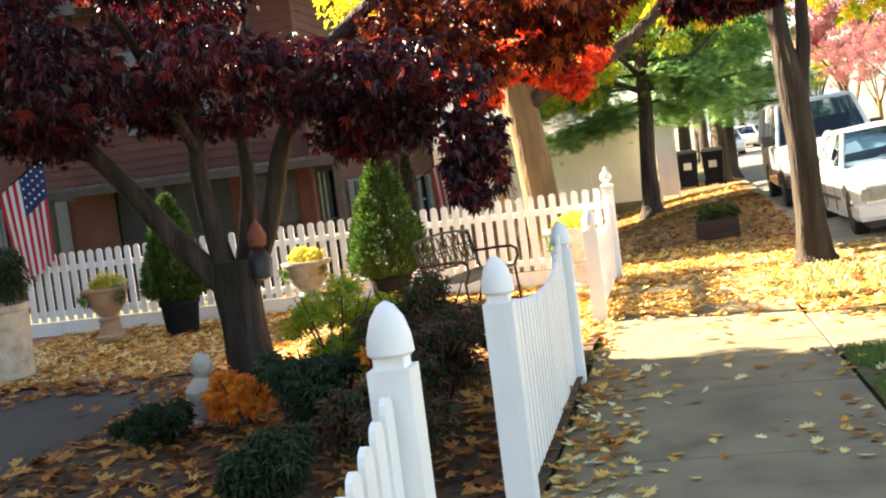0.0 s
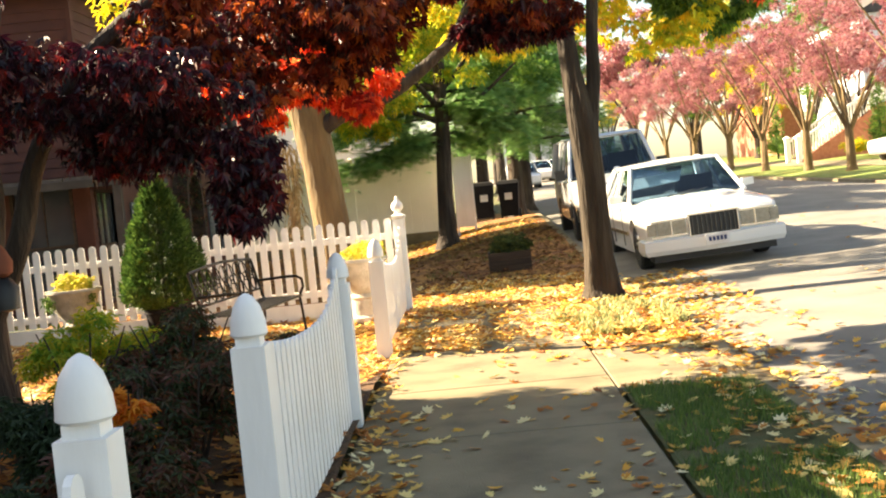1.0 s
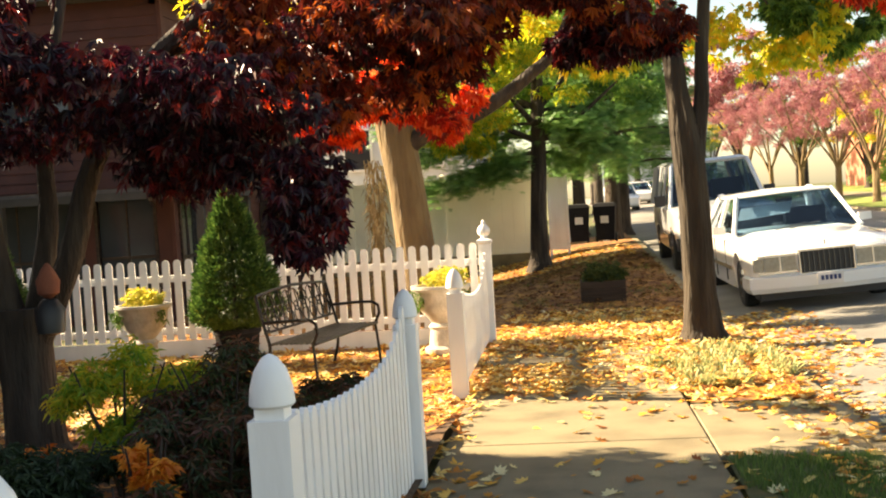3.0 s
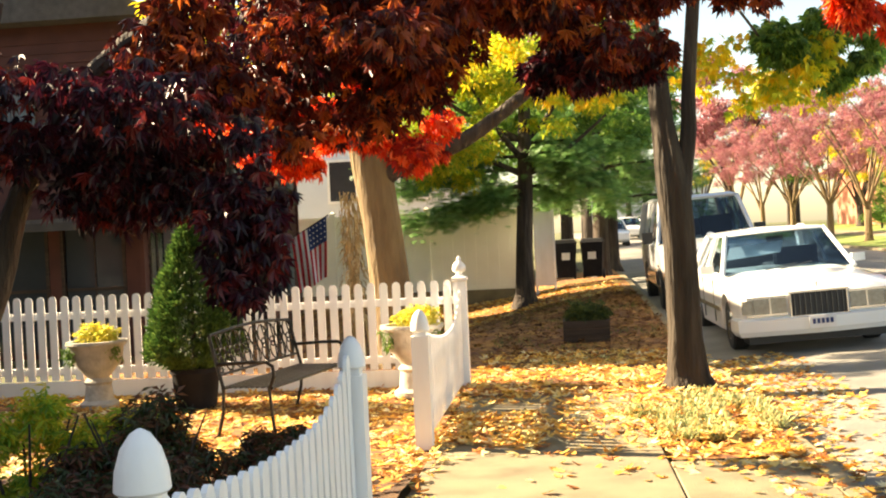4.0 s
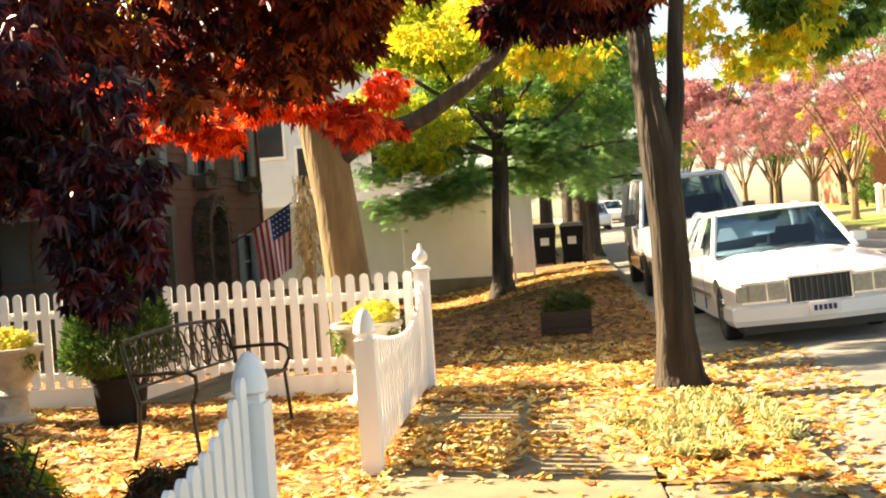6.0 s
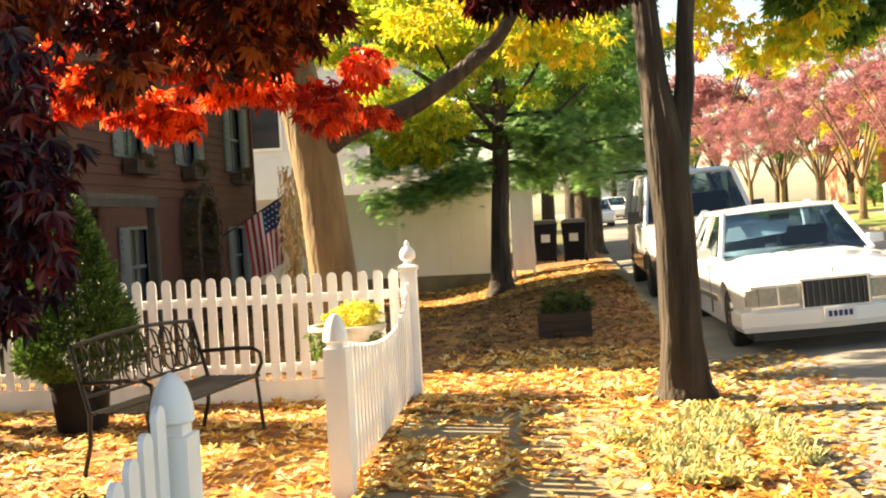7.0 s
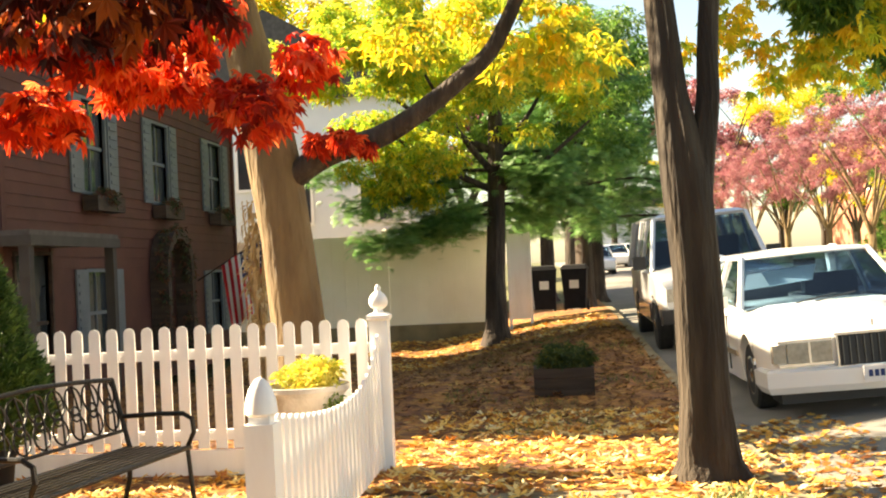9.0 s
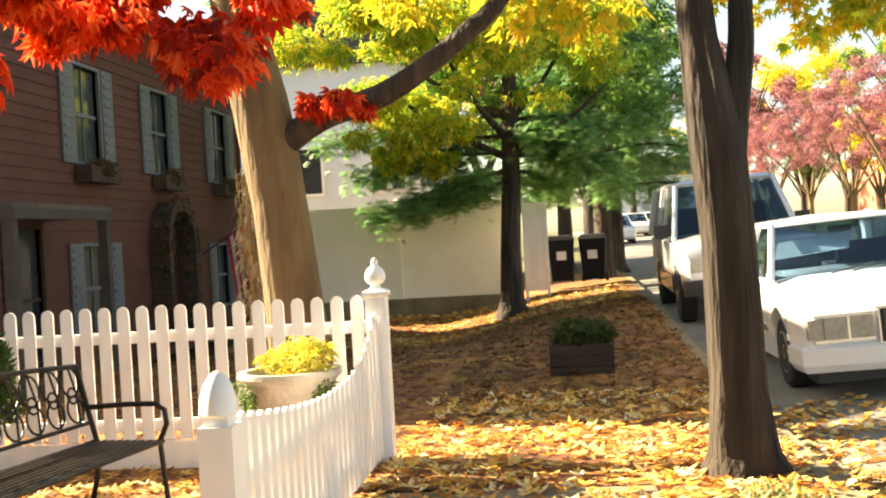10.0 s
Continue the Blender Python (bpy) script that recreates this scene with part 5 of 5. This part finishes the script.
def flower_urn(at, s, stone, flower, label, seed):
    ob = thing("flower_urn", at, 0, label, "urn", "flower urns")
    part("urn", Shape().lathe([(q[0] * s, q[1] * s) for q in ((0.2, 0), (0.2, 0.05), (0.15, 0.08), (0.13, 0.24), (0.15, 0.27), (0.11, 0.31), (0.15, 0.36), (0.24, 0.46), (0.27, 0.62), (0.31, 0.66), (0.31, 0.69), (0.26, 0.69), (0.24, 0.62), (0.02, 0.6))], 24), stone, ob, smooth=True)
    g = random.Random(seed)
    part("flower_mound", crown(g, blob_cloud(g, (0, 0, 0.76 * s), (0.2 * s, 0.2 * s, 0.06), 12, 0.1, 0.16, 0.8), 700, 0.055, 4, 0.1), flower, ob, "yellow green chrysanthemum heads")
    part("foliage", crown(g, [((0.2 * s, -0.1, 0.6 * s), (0.12, 0.12, 0.14)), ((-0.2 * s, -0.15, 0.58 * s), (0.12, 0.12, 0.16))], 120, 0.07, 3, 0.9), "grass_blade", ob)
    return ob


flower_urn((-3.2, 13.35, 0.01), 1.0, "stone", "yellow_flower", "pale stone urn with yellow chrysanthemums before the fence", 1)
flower_urn((-5.8, 13.1, 0.01), 0.95, "terracotta", "yellow_flower", "weathered terracotta urn with dull yellow flowers", 2)
flower_urn((0.08, 13.45, 0.01), 1.05, "stone", "yellow_flower", "pale urn of yellow chrysanthemums in the fence corner", 3)
barrel = thing("round_planter", (-5.6, 10.4, 0.0), 0, "large pale round planter with dark shrub beside path", "planter")
part("tub", Shape().lathe([(0.30, 0), (0.34, 0.04), (0.36, 0.7), (0.38, 0.72), (0.38, 0.78), (0.33, 0.78), (0.32, 0.7), (0.02, 0.68)], 28), "stone", barrel, smooth=True)
part("shrub", crown(rng, blob_cloud(rng, (0, 0, 1.1), (0.3, 0.3, 0.25), 14, 0.15, 0.25, 0.9), 1200, 0.09, 3), "plant_dark", barrel)

# wooden planter on the lawn
pl = thing("wooden_planter", (1.94, 18.45, lawn_z(1.94, 18.45) - 0.03), 0, "dark weathered wooden planter box with green plants", "planter")
for k in range(3):
    z0 = 0.0 + k * 0.125
    for m in (pose(0, -0.28, 0), pose(0, 0.28, 0)):
        part("plank", Shape().box(-0.38, -0.02, z0, 0.38, 0.02, z0 + 0.117, m), "old_wood", pl)
    for m in (pose(-0.36, 0, 0, 0, 0, 90), pose(0.36, 0, 0, 0, 0, 90)):
        part("plank", Shape().box(-0.258, -0.02, z0, 0.258, 0.02, z0 + 0.117, m), "old_wood", pl)
part("soil", Shape().box(-0.34, -0.26, 0.02, 0.34, 0.26, 0.33), "soil", pl)
part("planting", crown(rng, blob_cloud(rng, (0, 0, 0.48), (0.4, 0.3, 0.12), 26, 0.08, 0.18, 0.9), 1500, 0.085, 3, 0.0), "planter_leaf", pl)
pl.scale = (0.87, 0.87, 0.9)


def bin_cart(at, turn):
    ob = thing("wheeled_bin", at, turn, "black wheeled refuse bin with pale label", "bin", "refuse bins")
    part("tub", Shape().loft([[(-0.22, -0.24, 0.06), (0.22, -0.24, 0.06), (0.22, 0.24, 0.06), (-0.22, 0.24, 0.06)], [(-0.28, -0.32, 0.92), (0.28, -0.32, 0.92), (0.28, 0.3, 0.92), (-0.28, 0.3, 0.92)]]), "black_pot", ob)
    part("lid", Shape().loft([[(-0.3, -0.34, 0.92), (0.3, -0.34, 0.92), (0.3, 0.34, 0.92), (-0.3, 0.34, 0.92)], [(-0.24, -0.26, 1.0), (0.24, -0.26, 1.0), (0.24, 0.28, 1.02), (-0.24, 0.28, 1.02)]]), "black_pot", ob)
    part("label_plate", Shape().box(-0.1, -0.315, 0.5, 0.1, -0.285, 0.68), "flag_white", ob, "small white label")
    for x in (-0.25, 0.25):
        w = part("wheel", Shape().lathe([(0.02, -0.03), (0.12, -0.03), (0.12, 0.03), (0.02, 0.03)], 16), "rubber", ob)
        w.matrix_basis = pose(x, 0.26, 0.12, 0, 90, 0)
    return ob


bin_cart((1.75, 30.4, rise(1.75, 30.4) + 0.03), 4)
bin_cart((2.45, 30.5, rise(2.45, 30.5) + 0.03), -6)


# ---- flags ----
def flag(foot, tip, width, drop, label, seed):
    """A pole from foot to tip with a hanging striped flag along its upper part."""
    foot, tip = Vector(foot), Vector(tip)
    ob = thing("flag", (0, 0, 0), 0, label, "flag", "flags")
    part("pole", Shape().tube([foot, tip], 0.014, 8), "old_wood", ob)
    part("finial", Shape().lathe([(0.0, -0.03), (0.03, 0), (0.0, 0.03)], 10, at=tuple(tip)), "chrome", ob)
    ax = (foot - tip).normalized()
    down = Vector((0, 0, -1))

    def at(u, v):
        p = tip + ax * (0.04 + width * u)
        # the cloth hangs and gathers a little towards the bottom
        q = p + down * drop * v - ax * 0.25 * v * width * (u - 0.2)
        return q + Vector((0.03, -0.06, 0)) * math.sin(u * 9 + seed + v * 2) * (0.3 + v)

    def strip(u0, u1, v0, v1):
        sh = Shape()
        nu, nv = 3, 8
        vs = [at(u0 + (u1 - u0) * i / nu, v0 + (v1 - v0) * j / nv) for j in range(nv + 1) for i in range(nu + 1)]
        f = [(j * (nu + 1) + i, j * (nu + 1) + i + 1, (j + 1) * (nu + 1) + i + 1, (j + 1) * (nu + 1) + i) for j in range(nv) for i in range(nu)]
        n = len(vs)
        back = [v + Vector((0, 0.004, 0)) for v in vs]
        sh.add(vs + back, f + [tuple(n + k for k in q[::-1]) for q in f])
        return sh

    for k in range(13):
        part("stripe", strip(k / 13, (k + 1) / 13, 0.4 if k < 7 else 0.0, 1.0), "flag_red" if k % 2 == 0 else "flag_white", ob)
    c = part("canton", strip(0, 7 / 13, 0.0, 0.4), "flag_blue", ob)
    for i in range(5):
        for j in range(4):
            p = at(0.05 + i * 0.105, 0.05 + j * 0.09)
            part("star", Shape().lathe([(0.018, -0.004), (0.018, 0.004)], 5, at=(0, 0, 0)), "flag_white", c).matrix_basis = Matrix.Translation(p + Vector((0, -0.012, 0))) @ pose(0, 0, 0, 90, 0, 0)
    return ob


flag((-8.15, 14.4, 1.88), (-6.85, 13.9, 2.5), 1.15, 1.4, "striped flag on a slanting pole above the fence", 0.4)
flag((HX + 0.05, 26.6, 1.45), (HX + 1.46, 26.2, 2.2), 1.0, 1.3, "striped flag on a slanting pole at the house wall", 1.3)

# dried corn stalks tied to the trunk
corn = thing("corn_stalks", (-1.24, 17.5, 0.0), 0, "bundle of dried corn stalks standing on the side lawn", "corn stalks")
for k in range(12):
    a, r = k * 2.4, 0.05 + 0.012 * k
    part("stalk", Shape().tube([(r * 1.3 * math.cos(a), r * 1.3 * math.sin(a), 0), (0.4 * r * math.cos(a), 0.4 * r * math.sin(a), 1.0), (r * math.cos(a + 0.3), r * math.sin(a + 0.3), 2.1 + 0.05 * (k % 5))], [0.014, 0.012, 0.006], 6), "corn_straw", corn)
sh = Shape()
for _ in range(420):
    a, z = rng.uniform(0, 6.28), rng.uniform(0.5, 2.3)
    p = Vector((0.1 * math.cos(a), 0.1 * math.sin(a), z))
    leaf_quads(sh, p, Vector((math.cos(a), math.sin(a), rng.uniform(-1.6, 0.3))).normalized(), Vector((0, 0, 1)), rng.uniform(0.09, 0.18), 1, 0.5)
part("husk", sh, "corn_straw", corn)

# ---- planting in the bed ----
def shrub(at, r, h, n, leaf, mat, label, category="shrub", lobes=3):
    ob = thing("shrub" if category == "shrub" else "flowering_plant", at, 0, label, category, "plants in the bed")
    g = random.Random(int(abs(at[0] * 100) + abs(at[1] * 37)))
    for k in range(6):
        a = k * 1.05
        part("stem", Shape().tube([(0, 0, 0), (0.3 * r * math.cos(a), 0.3 * r * math.sin(a), h * 0.5), (0.6 * r * math.cos(a), 0.6 * r * math.sin(a), h * 0.85)], [0.012, 0.009, 0.004], 5), "bark", ob)
    part("foliage", crown(g, blob_cloud(g, (0, 0, h * 0.6), (r * 0.75, r * 0.75, h * 0.3), 16, r * 0.22, r * 0.38, 0.9), n, leaf, lobes, 0.2), mat, ob)
    return ob


for x, y, r, h, mat, lab in (
    (-0.25, 5.6, 0.42, 0.62, "shrub_leaf", "dark red-green leafy shrub in the bed"),
    (-0.15, 6.5, 0.45, 0.82, "shrub_leaf", "dark red-green leafy shrub in the bed"),
    (-0.4, 7.4, 0.5, 0.95, "shrub_leaf", "dark red-green leafy shrub in the bed"),
    (-0.85, 6.3, 0.38, 0.7, "plant_dark", "dark green shrub in the shaded bed"),
    (-1.0, 7.4, 0.45, 0.95, "lime_leaf", "yellowing green shrub beneath the maple"),
    (-0.85, 8.3, 0.42, 0.8, "lime_leaf", "yellowing green shrub beneath the maple"),
    (-0.7, 5.2, 0.3, 0.45, "plant_dark", "dark green shrub in the shaded bed"),
    (-2.1, 6.75, 0.3, 0.28, "plant_dark", "low dark green mound beside stone ornament"),
    (-0.1, 8.6, 0.35, 0.55, "shrub_leaf", "dark red-green leafy shrub in the bed"),
):
    shrub((x, y, 0.02), r, h, 2400, 0.06, mat, lab)
for x, y, r, h in ((-1.58, 7.05, 0.3, 0.45), (-0.35, 6.1, 0.16, 0.75), (-1.3, 7.1, 0.22, 0.5)):
    shrub((x, y, 0.02), r, h, 700, 0.06, "orange_flower", "clump of orange chrysanthemums in the bed", "flowers", 5)
statue = tagged(part("garden_statue", Shape().lathe([(0.10, 0), (0.11, 0.04), (0.08, 0.06), (0.09, 0.16), (0.11, 0.24), (0.07, 0.31), (0.04, 0.34), (0.075, 0.38), (0.08, 0.44), (0.05, 0.49), (0.01, 0.505)], 18), "stone", smooth=True), "small weathered grey stone garden figure in bed", "statue")
statue.matrix_basis = pose(-2.02, 7.3, 0.03, 0, 8, 0)
orn = thing("hanging_ornament", (MX + 0.3, MY - 0.28, 1.0), 0, "small orange and black cloth ornament hung on maple", "ornament")
part("cloth", Shape().lathe([(0.02, -0.12), (0.09, -0.1), (0.1, 0.05), (0.05, 0.12), (0.01, 0.13)], 12), "dark", orn, smooth=True)
part("bow", Shape().lathe([(0.01, 0.12), (0.07, 0.16), (0.08, 0.24), (0.04, 0.32), (0.01, 0.36)], 9), "orange_cloth", orn, smooth=True)

# pale groundcover round the kerb tree
sh = Shape()
for _ in range(6500):
    a, q = rng.uniform(0, 6.28), math.sqrt(rng.random())
    x, y = 2.72 + 0.75 * q * math.cos(a), 11.8 + 1.3 * q * math.sin(a)
    if x > KERB_X - 0.05 or noise.noise(Vector((x * 2.2, y * 2.2, 4.0))) < q * 0.9 - 0.55:
        continue
    d = Vector((rng.uniform(-1, 1), rng.uniform(-1, 1), rng.uniform(0.2, 0.9))).normalized()
    p, ln, w = Vector((x, y, 0.015)), rng.uniform(0.1, 0.24), rng.uniform(0.005, 0.011)
    b = d.cross(Vector((0, 0, 1))).normalized() * w
    sag_end = p + d * ln - Vector((0, 0, 0.45 * ln))
    sh.add([p - b, p + b, p + d * ln * 0.6 + b, p + d * ln * 0.6 - b, sag_end], [(0, 1, 2, 3), (3, 2, 4)])
tagged(part("groundcover", sh, "pale_blade"), "pale variegated strap leaves round the kerb tree", "groundcover", kind="stuff")
soil_mound = sheet("tree_pit", spread(2.3, KERB_X - 0.17, 8), spread(9.99, 13.24, 16), lambda x, y: bumps(x, y, 0.02), "leaf_carpet", "leaf-covered earth round the kerb tree", "ground")

# grass
def blades(name, x0, x1, y0, y1, n, h, label, fz, seed, keep=lambda x, y: True):
    g = random.Random(seed)
    s = Shape()
    for _ in range(n):
        x, y = g.uniform(x0, x1), g.uniform(y0, y1)
        if not keep(x, y):
            continue
        a = g.uniform(0, 6.28)
        w = 0.004
        p = Vector((x, y, fz(x, y) - 0.01))
        hh = h * g.uniform(0.5, 1.2)
        b = Vector((math.cos(a), math.sin(a), 0))
        lean = Vector((g.uniform(-1, 1), g.uniform(-1, 1), 0)) * hh * 0.5
        s.add([p - b * w, p + b * w, p + lean + Vector((0, 0, hh))], [(0, 1, 2)])
    return tagged(part(name, s, "grass_blade"), label, "grass", kind="stuff")


patchy = lambda x, y: noise.noise(Vector((x * 1.3, y * 1.3, 7.0))) > -0.15
blades("grass", 2.32, 3.12, 2.5, 8.25, 16000, 0.07, "short green grass on the verge", lambda x, y: bumps(x, y, 0.02), 3, patchy)
blades("grass", 0.6, 3.15, 15.5, 27, 9000, 0.07, "thin green grass through fallen leaves", lawn_z, 5, lambda x, y: noise.noise(Vector((x * 0.8, y * 0.8, 2.0))) > 0.12)


# ---- fallen leaves ----
def litter(name, zones, label, seed, lobes=3, mat="litter", size=1.0, lift=0.03):
    """Leaves lying flat over zones (x0, x1, y0, y1, per square metre, height function)."""
    g = random.Random(seed)
    s = Shape()
    for x0, x1, y0, y1, dens, fz in zones:
        for _ in range(int((x1 - x0) * (y1 - y0) * dens)):
            x, y = g.uniform(x0, x1), g.uniform(y0, y1)
            if dens < 60 and noise.noise(Vector((x * 0.9, y * 0.9, 5.0))) < g.uniform(-0.5, 0.25):
                continue
            if dens == 420 and (x > 1.45 + 0.5 * noise.noise(Vector((0, y * 1.7, 0))) or y < 10.7 + 0.5 * noise.noise(Vector((x * 1.9, 0, 2)))):
                continue
            a = g.uniform(0, 6.28)
            ax = Vector((math.cos(a), math.sin(a), g.uniform(-0.12, 0.35))).normalized()
            up = Vector((g.uniform(-0.4, 0.4), g.uniform(-0.4, 0.4), 1)).normalized()
            leaf_quads(s, Vector((x, y, fz(x, y) + g.uniform(0.005, lift))), ax, up, size * g.uniform(0.055, 0.11), lobes, g.uniform(-0.25, 0.1), 0.23)
    return tagged(part(name, s, mat), label, "leaves", kind="stuff")


flat = lambda x, y: 0.0
yard_z = lambda x, y: bumps(x, y, 0.03)
bed_z = lambda x, y: 0.03 + bumps(x, y, 0.05)
road_z = road_height
litter("fallen_leaves", [(-7.0, 0.5, 9.8, 14.1, 170, yard_z), (0.58, 1.9, 10.2, 12.2, 420, flat), (0.58, 2.28, 10.1, 12.1, 59, flat), (0.5, 0.75, 4.5, 14, 90, flat), (1.5, 2.35, 10.9, 12.7, 140, flat), (0.58, 2.28, 12.6, 13.2, 130, flat), (2.3, 3.2, 10.0, 13.2, 150, lambda x, y: bumps(x, y, 0.02)), (0.58, 3.2, 13.25, 17, 190, lawn_z), (-2.0, 3.0, 26.6, 29.8, 120, lawn_z), (2.2, 3.2, 10.4, 13.0, 60, lambda x, y: 0.05 + bumps(x, y, 0.02))], "deep carpet of golden and orange fallen leaves", 11)
litter("fallen_leaves", [(0.58, 2.28, 1.5, 8.2, 40, flat), (0.58, 1.0, 2.0, 8.0, 70, flat), (2.2, 3.2, 2, 8.3, 40, flat), (2.8, 3.35, 3, 16, 110, lambda x, y: 0.01), (3.36, 3.75, 4, 16, 130, road_z), (3.4, 4.3, 11.5, 16.3, 120, road_z), (1.5, 3.2, 9.2, 10.1, 55, flat), (2.2, 3.3, 9.6, 10.3, 100, flat), (3.4, 4.4, 5, 16.5, 58, road_z), (0.58, 3.2, 8.2, 9.95, 7, flat), (4.6, 9, 6, 24, 2, road_z)], "scattered yellow maple leaves on concrete and kerb", 12, 5, "litter", 0.72, 0.012)
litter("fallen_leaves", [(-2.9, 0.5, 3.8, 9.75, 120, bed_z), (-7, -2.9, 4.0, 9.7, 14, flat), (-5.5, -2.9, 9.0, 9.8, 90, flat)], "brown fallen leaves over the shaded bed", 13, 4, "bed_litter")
# lawn leaves within the house's shadow take the darkened palette
litter("fallen_leaves", [(0.58, 3.2, 16.4, 26.6, 110, lawn_z), (-4.5, 0.5, 14.4, 26.6, 70, lawn_z)], "fallen leaves on the lawn, coloured darker brown for house shade", 14, 3, "shade_brown_litter")
